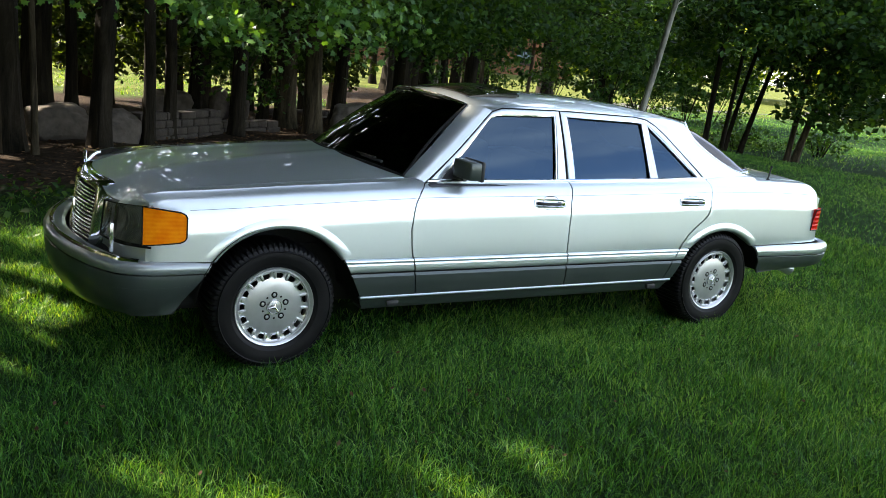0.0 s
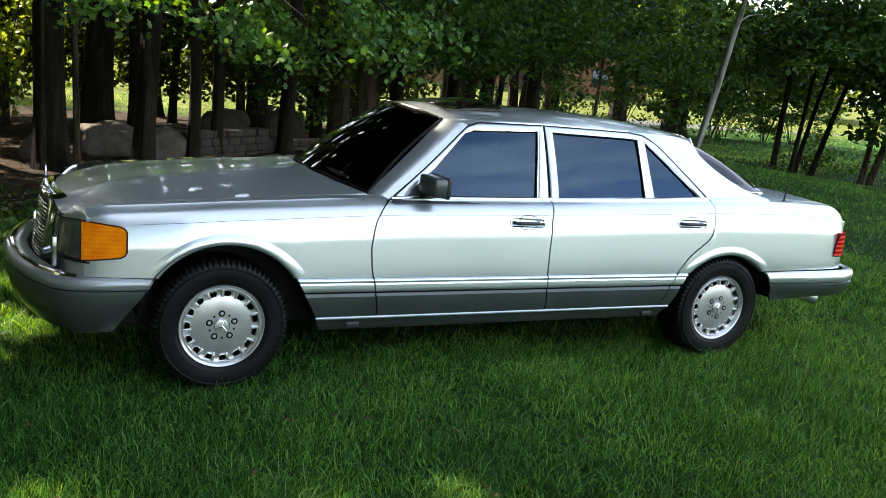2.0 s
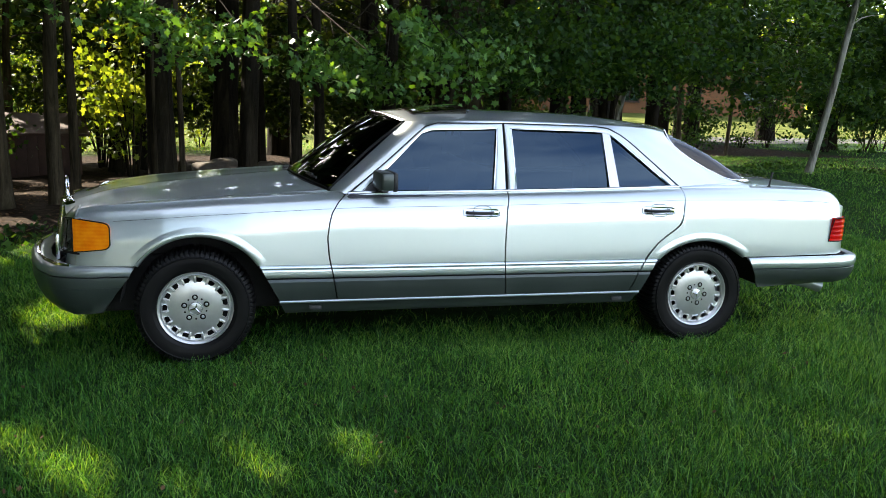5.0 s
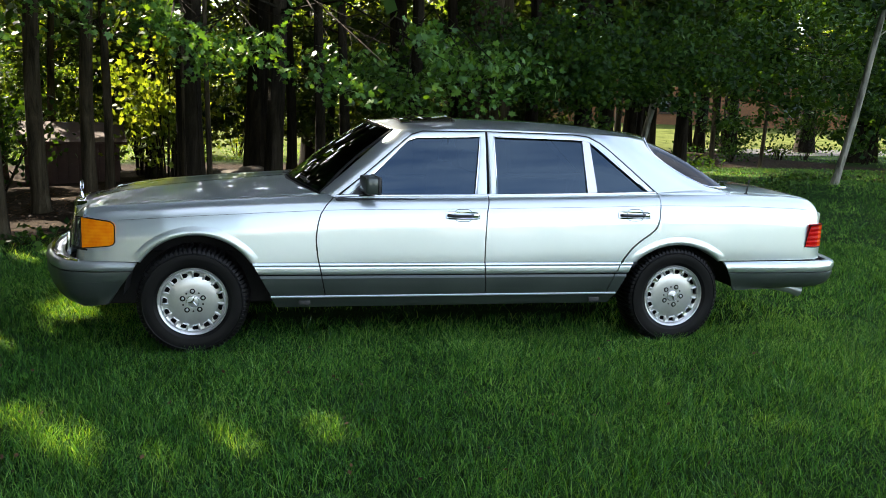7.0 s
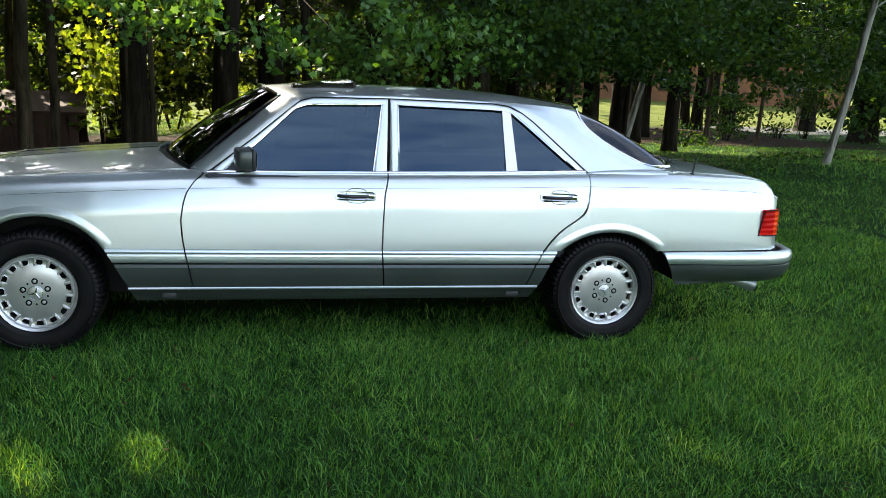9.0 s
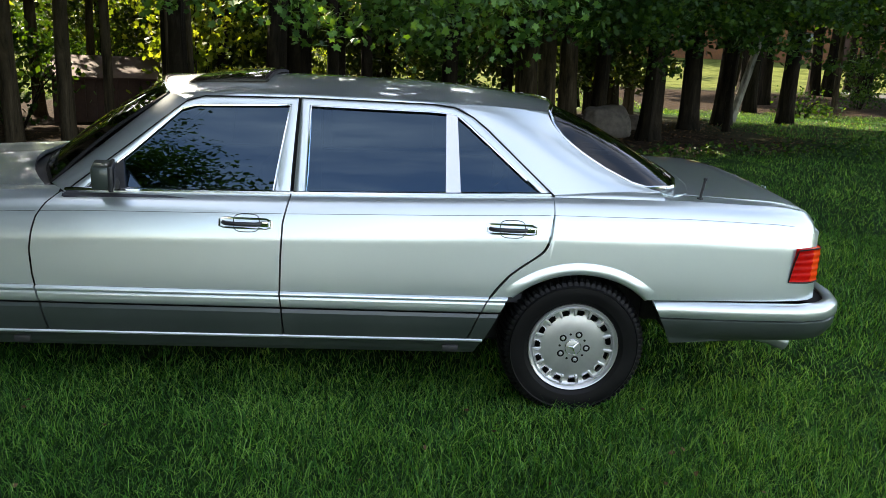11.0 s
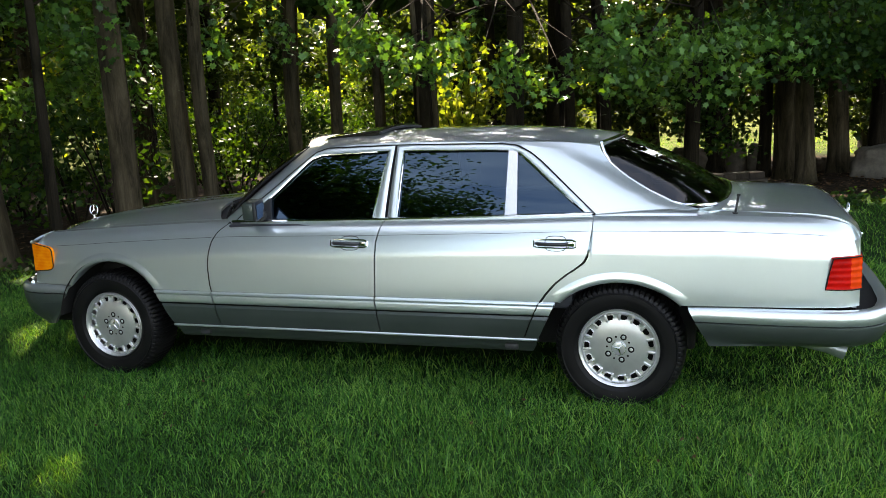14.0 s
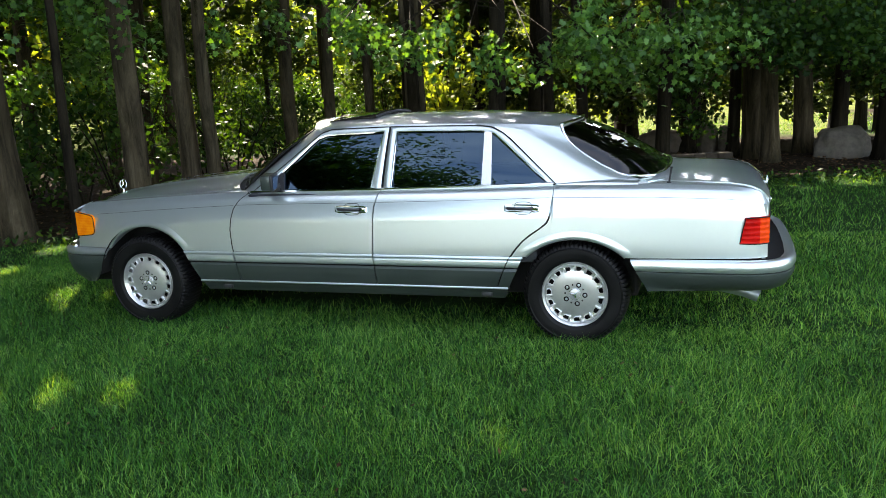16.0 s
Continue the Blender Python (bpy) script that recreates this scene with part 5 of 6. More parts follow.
# ---- trees ----
def trunk_mesh(r, h, lean_x, lean_y, seed, flare=1.5, sides=14, crook=0.12):
    rr = random.Random(seed)
    px, py = rr.uniform(0, 6), rr.uniform(0, 6)
    zs = [-0.15, 0.0, 0.06, 0.14, 0.26, 0.45, 0.8, 1.3, 1.9, 2.6, 3.4, 4.4, 5.6, 7.0, 9.0, 11.5, 14.0]
    zs = [z for z in zs if z < h] + [h]
    verts, faces = [], []
    for z in zs:
        k = max(0.0, z) / h
        rad = r * (1 - 0.72 * k) * (1 + (flare - 1) * math.exp(-max(z, 0) / (1.6 * r + 0.05)))
        ox = lean_x * z + crook * math.sin(z * 0.55 + px) * min(1, z / 3)
        oy = lean_y * z + crook * math.sin(z * 0.47 + py) * min(1, z / 3)
        for i in range(sides):
            a = i * math.tau / sides
            lump = 1 + 0.07 * math.sin(3 * a + px) + 0.05 * math.sin(5 * a + z * 0.8 + py) + (0.11 * max(0, math.sin(4 * a + px)) * math.exp(-max(z, 0) / (r * 1.2 + 0.03)))
            verts.append((ox + rad * lump * math.cos(a), oy + rad * lump * math.sin(a), z))
    for j in range(len(zs) - 1):
        for i in range(sides):
            a, b = j * sides + i, j * sides + (i + 1) % sides
            faces.append((a, b, b + sides, a + sides))

    def at(z):
        return Vector((lean_x * z + crook * math.sin(z * 0.55 + px) * min(1, z / 3), lean_y * z + crook * math.sin(z * 0.47 + py) * min(1, z / 3), z))
    return (verts, faces), at


def limbs(at, r, h, seed, low, n=7, reach=2.2):
    rr = random.Random(seed)
    made, tips = [], []
    for k in range(n):
        z = lerp(low, h * 0.9, (k + rr.random() * 0.6) / n)
        p = at(z)
        a = rr.uniform(0, math.tau)
        d = Vector((math.cos(a), math.sin(a), rr.uniform(0.1, 0.6)))
        ln = reach * rr.uniform(0.6, 1.2)
        pts = [p, p + d * ln * 0.4 + Vector((0, 0, 0.08)), p + d * ln * 0.75 + Vector((0, 0, 0.05)), p + d * ln]
        rad = r * 0.30 * (1 - 0.5 * z / h)
        made.append(tube(pts, rad, 6, taper=[rad, rad * 0.7, rad * 0.45, rad * 0.15]))
        tips.append(pts[-1])
    return made, tips


# gaps in the canopy through which the sun falls on the lawn: place and radius
GAPS = [(-2.5, 0.5, 0.05, 0.22), (-2.5, 1.13, 0.05, 0.30), (-2.68, -0.2, 0.05, 0.20), (-3.0, 0.05, 0.05, 0.17), (-4.55, 0.97, 0.05, 0.14), (-5.1, 2.3, 0.05, 0.2), (-2.5, -1.75, 0.05, 0.15), (-2.0, -2.10, 0.05, 0.14), (-1.35, -2.24, 0.05, 0.19), (-0.78, -2.12, 0.05, 0.16),
        (0.3, -2.25, 0.05, 0.06), (1.33, -2.4, 0.05, 0.12), (4.2, 8.2, 0.0, 0.35), (5.0, 8.8, 0.0, 0.3), (3.6, 9.4, 0.0, 0.3), (5.6, 10.0, 0.0, 0.4)]
gap_rng = random.Random(21)
# and on the fans of leaves
GAPS += [(-2.2, 4.8, 2.5, 0.55), (-1.4, 4.9, 2.45, 0.6), (-0.5, 4.7, 2.4, 0.5), (0.1, 5.0, 2.15, 0.4), (0.8, 4.9, 2.2, 0.4), (-6.6, 3.6, 3.0, 0.3), (-8.2, 4.8, 1.8, 0.6)]
GAPS += [(gap_rng.uniform(-12, 4), gap_rng.uniform(11, 30), gap_rng.uniform(0.4, 3.2), gap_rng.uniform(0.3, 0.6)) for _ in range(26)]
GAPS += [(gap_rng.uniform(-6, 1.5), gap_rng.uniform(15, 27), gap_rng.uniform(0.4, 2.6), gap_rng.uniform(0.5, 0.9)) for _ in range(22)]
GAPS += [(gap_rng.uniform(-9, 5), gap_rng.uniform(5.5, 13), gap_rng.uniform(2.8, 7.0), gap_rng.uniform(0.2, 0.45)) for _ in range(40)]
# none of these may let the sun through to the car or to the lawn before it
GAPS = [g for g in GAPS if g[2] < 0.2 or (g[1] - g[2] * 1.02 > 1.3 and not (2.0 < g[0] + g[2] * 0.61 < 9.5 and g[1] - g[2] * 1.02 < 6.5))]
GAPS += [(26.5 + 1.9 * k, 26.5 + 1.7 * k, -0.7, gap_rng.uniform(1.4, 2.0)) for k in range(9)]
GAPS += [(-3.2, 10.5, -0.3, 0.6), (-3.2, 12.6, 0.6, 0.75), (-3.2, 12.6, 1.9, 0.75)]


# a patch of sun on the roof
GAPS += [(0.02, -0.12, 1.41, 0.10), (-0.36, -0.25, 1.375, 0.13), (-0.33, -0.42, 1.35, 0.09), (-0.38, 0.05, 1.39, 0.10)]
# small holes in the leaves where the sky shows, all round the clearing
SKY_HOLES = []
for k in range(250):
    az, el = (radians(gap_rng.uniform(-80, 62)), radians(gap_rng.uniform(9, 46))) if k < 150 else (radians(gap_rng.uniform(-42, 35)), radians(gap_rng.uniform(16, 40)))
    hole_way = Vector((math.sin(az) * math.cos(el), math.cos(az) * math.cos(el), math.sin(el)))
    if hole_way.angle(sun_way) > radians(13):
        SKY_HOLES.append((np.array((gap_rng.uniform(-2.2, 2.4), gap_rng.uniform(-0.6, 0.6), 1.0)), np.array(hole_way), gap_rng.uniform(0.06, 0.20)))


def open_to_sun(p):
    """True for points that stand in none of the gaps."""
    ok = np.ones(len(p), bool)
    for start, hole_to, r in SKY_HOLES:
        off = p - start
        far = off @ hole_to
        ok &= (((off - far[:, None] * hole_to) ** 2).sum(1) > (r + 0.17) ** 2) | (far < 3)
    way = np.array(sun_way)
    for gx0, gy0, gz0, r in GAPS:
        off = p - np.array([gx0, gy0, gz0])
        far = off @ way
        ok &= (np.linalg.norm(off - far[:, None] * way, axis=1) > r + 0.08) | (far < r + 0.3)
    return ok


LABELS = {"bark": "grey-brown furrowed trunk of a tall leafy tree", "dark": "dark shaded trunk of a tall woodland tree", "pale": "leaning tree with pale bark and sparse branches", "slim": "slender young tree with thin bare stem"}


def tree(x, y, d, kind="bark", h=None, lean_x=0.0, lean_y=0.0, crown=1.0, low=(), needle=False, base_leaf=M_LEAF, over=()):
    """Trunk with limbs, a high crown, and low sprays given by their places in the world."""
    seed = int(abs(x * 131 + y * 37) * 10)
    rr = random.Random(seed)
    # trees to the right and many deeper in take the shade-darkened leaf colour
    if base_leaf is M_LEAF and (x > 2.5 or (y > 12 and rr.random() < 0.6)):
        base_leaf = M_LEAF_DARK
    h = h or (17.5 + rr.uniform(-2, 3) if d > 0.2 else 8.5 + rr.uniform(-1, 2))
    z0 = float(ground_z(np.float64(x), np.float64(y)))
    root = thing("tree", LABELS["slim" if d <= 0.2 and kind != "pale" else kind], "tree", "trees of the wood", (x, y, z0))
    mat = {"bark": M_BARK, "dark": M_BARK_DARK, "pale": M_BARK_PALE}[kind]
    mesh, at = trunk_mesh(d / 2, h, lean_x, lean_y, seed, crook=0.13 if kind == "pale" else 0.06 if d < 0.2 else 0.10, flare=1.28)
    part("trunk", *mesh, mat, root)
    lm, tips = limbs(at, d / 2, h, seed + 1, 3.6 if d > 0.2 else 2.6, 8, 2.4 if d > 0.2 else 1.0)
    for one in lm:
        part("limb", *one, mat, root)
    clouds = []
    if crown:
        c = at(h * 0.78)
        pts = np.concatenate([sprays(c.x, c.y, h * 0.74, (3.6 if d > 0.2 else 1.5) * crown, int((88 if d > 0.2 and y < 13 else 62 if d > 0.2 else 18) * crown), 34, 0.85),
                              sprays(c.x * 0.6, c.y * 0.6, h * 0.44, (3.0 if d > 0.2 else 1.1) * crown, int((60 if d > 0.2 and y < 13 else 40 if d > 0.2 else 10) * crown), 34, 0.85)])
        near_road = 9 < x < 18 and y < 13 or (y < -9 and x > -9.5)
        if near_road:
            pts = np.concatenate([pts + rng.normal(size=pts.shape) * 0.25 for _ in range(3 if y > 0 else 2)])
        pts = pts[pts[:, 2] > 3.3]
        pts = pts[open_to_sun(pts + [x, y, z0])]
        clouds.append(leaves(pts, 0.18 if near_road else 0.40, 0.6, DIAMOND))
    for ox, oy, oz, r in over:
        # boughs out of view over the lawn, added to block the sun
        pts = sprays(ox - x, oy - y, oz - z0, r, int(26 * r), 34, 0.8)
        pts = pts[open_to_sun(pts + [x, y, z0])]
        clouds.append(leaves(pts, 0.30, 0.5, DIAMOND))
        s0 = at(oz - z0 - 1.5)
        goal = Vector((ox - x, oy - y, oz - z0))
        part("limb", *tube([s0, s0.lerp(goal, 0.5) + Vector((0, 0, 0.5)), goal], 0.06, 6, taper=[0.09, 0.06, 0.015]), mat, root)
    mat_leaf = base_leaf
    if needle:
        mat_leaf = M_NEEDLE
    if clouds:
        # broad-leaved crowns always take the shade-darkened leaf colour
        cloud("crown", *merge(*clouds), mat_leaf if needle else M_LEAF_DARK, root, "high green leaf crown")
    for lx, ly, lz, r in low:
        # a bough reaches out from the trunk to its low fan of leaves
        goal = Vector((lx - x, ly - y, lz - z0))
        s0 = at(max(1.6, min(goal.z + 0.6, h * 0.5)))
        mid = (s0 + goal) / 2 + Vector((0, 0, 0.35))
        rad = max(0.012, d * 0.07)
        twigs = [tube([s0, mid, goal, goal + (goal - mid) * 0.35], rad, 6, taper=[rad, rad * 0.7, rad * 0.4, rad * 0.1])]
        for k in range(5):
            q = goal + Vector((rr.uniform(-r, r), rr.uniform(-r, r), rr.uniform(-0.2, 0.1) * r))
            twigs.append(tube([mid.lerp(goal, rr.uniform(0.3, 0.9)), q], rad * 0.3, 4, taper=[rad * 0.3, rad * 0.1]))
        b = part("bough", *join(*twigs), mat, root)
        far_off = ly > 11.5 or lx > 9
        pts = sprays(goal.x, goal.y, goal.z, r * 1.1, max(6, int((16 if far_off else 22) * r)), 44, 0.45)
        if far_off:
            cloud("foliage", *leaves(pts, 0.17, 0.5, DIAMOND), base_leaf, b, "fans of green leaves")
        else:
            cloud("foliage", *leaves(pts[open_to_sun(pts + [x, y, z0])], 0.086, 0.38, STAR), base_leaf, b, "fans of lobed green leaves")
    return root


# front edge of the wood, from the car's nose towards its tail
tree(-6.1, 2.7, 0.42, over=[(-5.0, 0.6, 8.0, 2.4), (-3.2, 1.6, 9.0, 2.4)], low=[(-6.6, 3.6, 3.0, 1.0), (-5.0, 3.6, 3.0, 1.0)])
tree(-4.92, 3.7, 0.31, low=[(-5.6, 4.6, 3.0, 0.9)])
tree(-4.46, 4.28, 0.26)
tree(-4.05, 4.25, 0.20)
tree(-4.95, 2.5, 0.13, "dark", lean_x=-0.03)
tree(-9.1, 9.6, 0.40, low=[(-7.7, 5.6, 2.4, 1.2), (-8.6, 7.6, 2.0, 1.2)])
tree(-4.3, 7.1, 0.23, low=[(-4.3, 6.4, 3.1, 0.9), (-4.2, 4.6, 2.8, 0.9)])
tree(-3.65, 7.25, 0.20, over=[(-2.2, 3.2, 8.0, 2.4), (-1.2, 1.0, 9.5, 2.2)], low=[(-3.3, 5.4, 2.9, 0.8), (-3.6, 4.4, 2.75, 0.8), (-2.5, 5.8, 2.8, 0.7)])
tree(-3.7, 9.0, 0.15)
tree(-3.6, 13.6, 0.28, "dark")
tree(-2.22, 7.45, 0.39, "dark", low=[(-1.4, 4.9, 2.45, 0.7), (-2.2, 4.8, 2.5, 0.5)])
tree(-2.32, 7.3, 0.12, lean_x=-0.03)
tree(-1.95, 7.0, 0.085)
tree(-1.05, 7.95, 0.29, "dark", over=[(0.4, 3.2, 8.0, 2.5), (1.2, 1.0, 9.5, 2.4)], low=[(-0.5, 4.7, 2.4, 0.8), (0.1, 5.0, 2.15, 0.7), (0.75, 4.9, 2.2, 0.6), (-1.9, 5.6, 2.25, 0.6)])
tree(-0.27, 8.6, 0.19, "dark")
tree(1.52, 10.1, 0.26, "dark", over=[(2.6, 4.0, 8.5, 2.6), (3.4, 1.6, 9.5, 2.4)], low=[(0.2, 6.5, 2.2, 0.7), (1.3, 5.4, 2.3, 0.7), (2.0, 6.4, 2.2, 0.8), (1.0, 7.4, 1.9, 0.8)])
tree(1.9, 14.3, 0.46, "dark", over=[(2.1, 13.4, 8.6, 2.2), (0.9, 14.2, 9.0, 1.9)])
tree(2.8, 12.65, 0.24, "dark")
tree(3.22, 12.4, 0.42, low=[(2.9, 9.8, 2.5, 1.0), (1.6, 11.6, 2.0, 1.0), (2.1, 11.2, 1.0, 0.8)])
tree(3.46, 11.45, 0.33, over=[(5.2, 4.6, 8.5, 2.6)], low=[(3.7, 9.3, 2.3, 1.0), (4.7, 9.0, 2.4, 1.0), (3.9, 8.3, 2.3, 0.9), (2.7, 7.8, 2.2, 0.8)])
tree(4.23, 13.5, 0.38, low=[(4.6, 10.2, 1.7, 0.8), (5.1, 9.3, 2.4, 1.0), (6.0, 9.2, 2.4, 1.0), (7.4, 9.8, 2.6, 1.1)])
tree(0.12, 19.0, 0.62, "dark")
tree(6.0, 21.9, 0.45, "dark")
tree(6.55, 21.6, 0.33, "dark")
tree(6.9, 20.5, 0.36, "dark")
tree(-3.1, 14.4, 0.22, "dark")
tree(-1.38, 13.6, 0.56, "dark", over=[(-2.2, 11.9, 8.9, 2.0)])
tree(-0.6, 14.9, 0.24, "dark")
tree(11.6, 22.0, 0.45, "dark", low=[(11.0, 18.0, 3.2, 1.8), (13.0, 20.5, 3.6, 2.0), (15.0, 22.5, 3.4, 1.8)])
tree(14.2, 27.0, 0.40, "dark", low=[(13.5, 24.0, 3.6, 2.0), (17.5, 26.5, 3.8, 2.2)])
tree(-6.8, 11.9, 0.30)
tree(-6.8, 14.1, 0.24)
tree(-5.8, 14.5, 0.20)
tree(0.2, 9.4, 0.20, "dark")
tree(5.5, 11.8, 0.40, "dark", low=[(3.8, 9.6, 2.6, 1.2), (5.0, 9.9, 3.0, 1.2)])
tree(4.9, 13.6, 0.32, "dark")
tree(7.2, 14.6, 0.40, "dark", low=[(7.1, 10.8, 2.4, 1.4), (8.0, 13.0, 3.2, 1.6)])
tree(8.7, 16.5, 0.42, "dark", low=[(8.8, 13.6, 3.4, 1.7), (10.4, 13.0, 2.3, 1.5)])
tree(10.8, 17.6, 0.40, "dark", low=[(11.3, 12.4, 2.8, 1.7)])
# towards the road
for x, y, d in ((13.5, 38.5, 0.42), (18.4, 40.5, 0.40), (24.2, 40.0, 0.45), (9.5, 36.5, 0.40), (15.8, 33.0, 0.34)):
    tree(x, y, d, "dark", crown=1.2)
tree(10.3, 9.68, 0.15, "pale", 9.0, lean_x=0.094, lean_y=-0.175, crown=0.5)
tree(9.3, 17.5, 0.22, "pale", 8.0, lean_x=0.22, crown=0.5)
tree(15.7, 24.7, 0.20, "bark")
tree(16.9, 23.2, 0.15, "bark", lean_x=0.05)
tree(20.2, 35.6, 0.55, "dark", low=[(16.0, 24.0, 3.8, 2.2)])
tree(20.7, 35.2, 0.58, "dark")
tree(22.3, 35.1, 0.80, "dark", low=[(18.5, 22.0, 3.5, 2.2), (15.8, 19.0, 3.9, 2.0)])
tree(28.2, 37.3, 0.90, "dark", low=[(26.0, 30.0, 4.2, 2.6)])
tree(25.2, 28.8, 0.72, "dark", low=[(19.5, 20.8, 3.3, 2.2), (22.5, 24.0, 4.0, 2.4), (16.0, 25.0, 2.9, 1.8), (19.0, 24.0, 2.9, 1.8), (22.0, 26.0, 3.2, 2.0), (25.0, 27.0, 3.2, 2.2)])
tree(26.1, 29.2, 0.62, "dark", low=[(27.0, 24.0, 3.8, 2.4)])
tree(17.2, 35.7, 0.95, "dark")
for k, (dx, dy, lx) in enumerate(((0, 0, 0.10), (0.35, 0.2, 0.22), (0.6, -0.1, 0.30), (-0.2, 0.4, 0.04))):
    tree(14.4 + dx, 10.8 + dy, 0.11 + 0.015 * k, "dark", 8.5, lean_x=lx, lean_y=0.02, crown=0.9, low=[(13.4 + 1.2 * k, 10.0 - 0.5 * k, 3.1, 1.6), (14.2 + 1.1 * k, 11.6 + 0.7 * k, 2.5 - 0.1 * k, 1.15)])
for k, (dx, dy, lx) in enumerate(((0, 0, 0.06), (0.35, 0.05, 0.28))):
    tree(15.1 + dx, 9.3 + dy, 0.14 + 0.04 * k, "bark", 7.5, lean_x=lx, crown=1.0, base_leaf=M_LEAF_DARK,
         low=[(14.4 + k, 8.6, 2.6, 1.5), (15.0 + k, 8.2, 1.5, 1.1), (16.6 + k, 8.4, 1.9, 1.3), (15.6 + k, 8.0, 3.2, 1.6)])

for x, y, d in ((-5.0, 17.2, 0.20), (-3.4, 16.2, 0.20), (-1.6, 16.6, 0.22), (0.4, 16.4, 0.20), (2.2, 17.4, 0.22), (3.9, 17.0, 0.20), (5.6, 17.8, 0.20)):
    tree(x, y, d, "dark", needle=True, base_leaf=M_NEEDLE, low=[(x - 0.8, y - 0.6, 2.0, 1.1), (x + 0.8, y - 0.5, 1.9, 1.1), (x - 0.1, y - 0.7, 2.9, 1.2), (x + 0.5, y + 0.3, 3.8, 1.3), (x - 0.6, y + 0.4, 1.0, 0.9), (x + 0.5, y - 0.2, 0.95, 0.9), (x + 1.2, y + 0.6, 1.1, 0.8)])

# deeper wood: more trunks in the shade, conifers among them
deep = random.Random(5)
spots = []
for _ in range(400):
    x, y = deep.uniform(-26, 9), deep.uniform(14.5, 21.5)
    if x > 9 and y < 20:
        continue
    if -4.5 < x < 6.0:
        continue
    if all((x - a) ** 2 + (y - b) ** 2 > 4.5 for a, b in spots):
        spots.append((x, y))
for x, y in spots[:16]:
    fir = deep.random() < 0.6
    hang = [(x + deep.uniform(-1, 1), y - deep.uniform(0.2, 1.2), deep.uniform(1.7, 4.2), deep.uniform(0.8, 1.3)) for _ in range(3)] if fir else []
    tree(x, y, deep.choice((0.16, 0.22, 0.28, 0.34, 0.42)), deep.choice(("dark", "dark", "bark")), lean_x=deep.uniform(-0.03, 0.03), needle=fir, crown=1.0, low=hang, base_leaf=M_NEEDLE if fir else M_LEAF)
for x, y in ((-13, 5), (-11.5, 7.5), (-12, 1.5), (-14.5, 9), (-10.5, 4.6), (-16, 3), (-13.5, -2.5), (-12.5, 13), (-16, 14)):
    tree(x, y, deep.choice((0.25, 0.35, 0.42)), "bark", crown=1.0)
# trees that stand behind the viewer, seen only in the glass and paint
for x, y in ((-8.6, -1.6), (-9.6, -3.8), (-8.8, -6.4)):
    tree(x, y, 0.36, "bark", 13.0, crown=1.2, base_leaf=M_LEAF_DARK, low=[(x + 0.6, y - 0.4, 2.4, 1.6), (x - 0.4, y + 0.3, 3.8, 1.8)])
for x, y in ((-7.0, -12.0), (-9.0, -10.0), (-6.8, -16.5), (-11.5, -11.5), (-8.6, -16.0), (-7.8, -13.5), (-9.6, -13.5), (-14.5, -9.5), (-12.5, -16)):
    tree(x, y, 0.42, "bark", 14.0, crown=1.3, base_leaf=M_LEAF_DARK, low=[(x + 0.8, y + 1.0, 2.6, 1.9), (x - 1.2, y + 0.6, 3.8, 1.9)])

# ---- undergrowth: bushes of leaves between the trunks ----
def bush(x, y, r, h, n, size, mat, label, shape=DIAMOND):
    z0 = float(ground_z(np.float64(x), np.float64(y)))
    root = thing("bush", label, "bush", "undergrowth", (x, y, z0))
    stems = []
    for k in range(7):
        a = random.uniform(0, math.tau)
        q = Vector((math.cos(a) * r * 0.7, math.sin(a) * r * 0.7, h * random.uniform(0.6, 1.0)))
        stems.append(tube([(0.1 * math.cos(a), 0.1 * math.sin(a), -0.05), q * 0.5 + Vector((0, 0, 0.1)), q], 0.02, 5, taper=[0.022, 0.014, 0.005]))
    part("stem", *join(*stems), M_BARK_DARK, root)
    c = rng.normal(size=(max(3, n // 30), 3)) * [r * 0.45, r * 0.45, h * 0.24] + [0, 0, h * 0.55]
    p = np.repeat(c, 30, 0)
    p += rng.normal(size=p.shape) * [0.28, 0.28, 0.13]
    p = p[p[:, 2] > 0.05]
    cloud("foliage", *leaves(p, size, 0.3, shape), mat, root)
    return root


for k in range(7, 44):
    x, y = (deep.uniform(-24, -6), deep.uniform(15, 21)) if k < 12 else (deep.uniform(-30, 3), deep.uniform(31, 44))
    bush(x, y, deep.uniform(1.2, 2.0), deep.uniform(2.0, 4.4), 1300, 0.14, M_NEEDLE if k < 12 else M_LEAF_SUN if x > -9 else M_LEAF_DARK, "leafy bush behind the trunks of the wood")
for x, y in ((-8.2, 4.4), (-9.4, 5.8), (-10.5, 3.4), (-8.8, 7.2), (-7.4, 6.6), (-7.0, 9.6), (-10.8, 8.2), (-11.8, 5.8), (-7.6, 12.6), (-6.0, 11.0), (-9.8, 1.8), (-12.4, 3.6), (-6.4, 17), (-10.2, 13.6)):
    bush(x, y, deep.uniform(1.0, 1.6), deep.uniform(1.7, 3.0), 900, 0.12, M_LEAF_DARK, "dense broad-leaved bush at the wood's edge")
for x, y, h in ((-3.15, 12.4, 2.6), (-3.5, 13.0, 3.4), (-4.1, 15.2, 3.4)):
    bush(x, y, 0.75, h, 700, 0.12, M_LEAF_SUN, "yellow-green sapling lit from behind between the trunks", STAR)
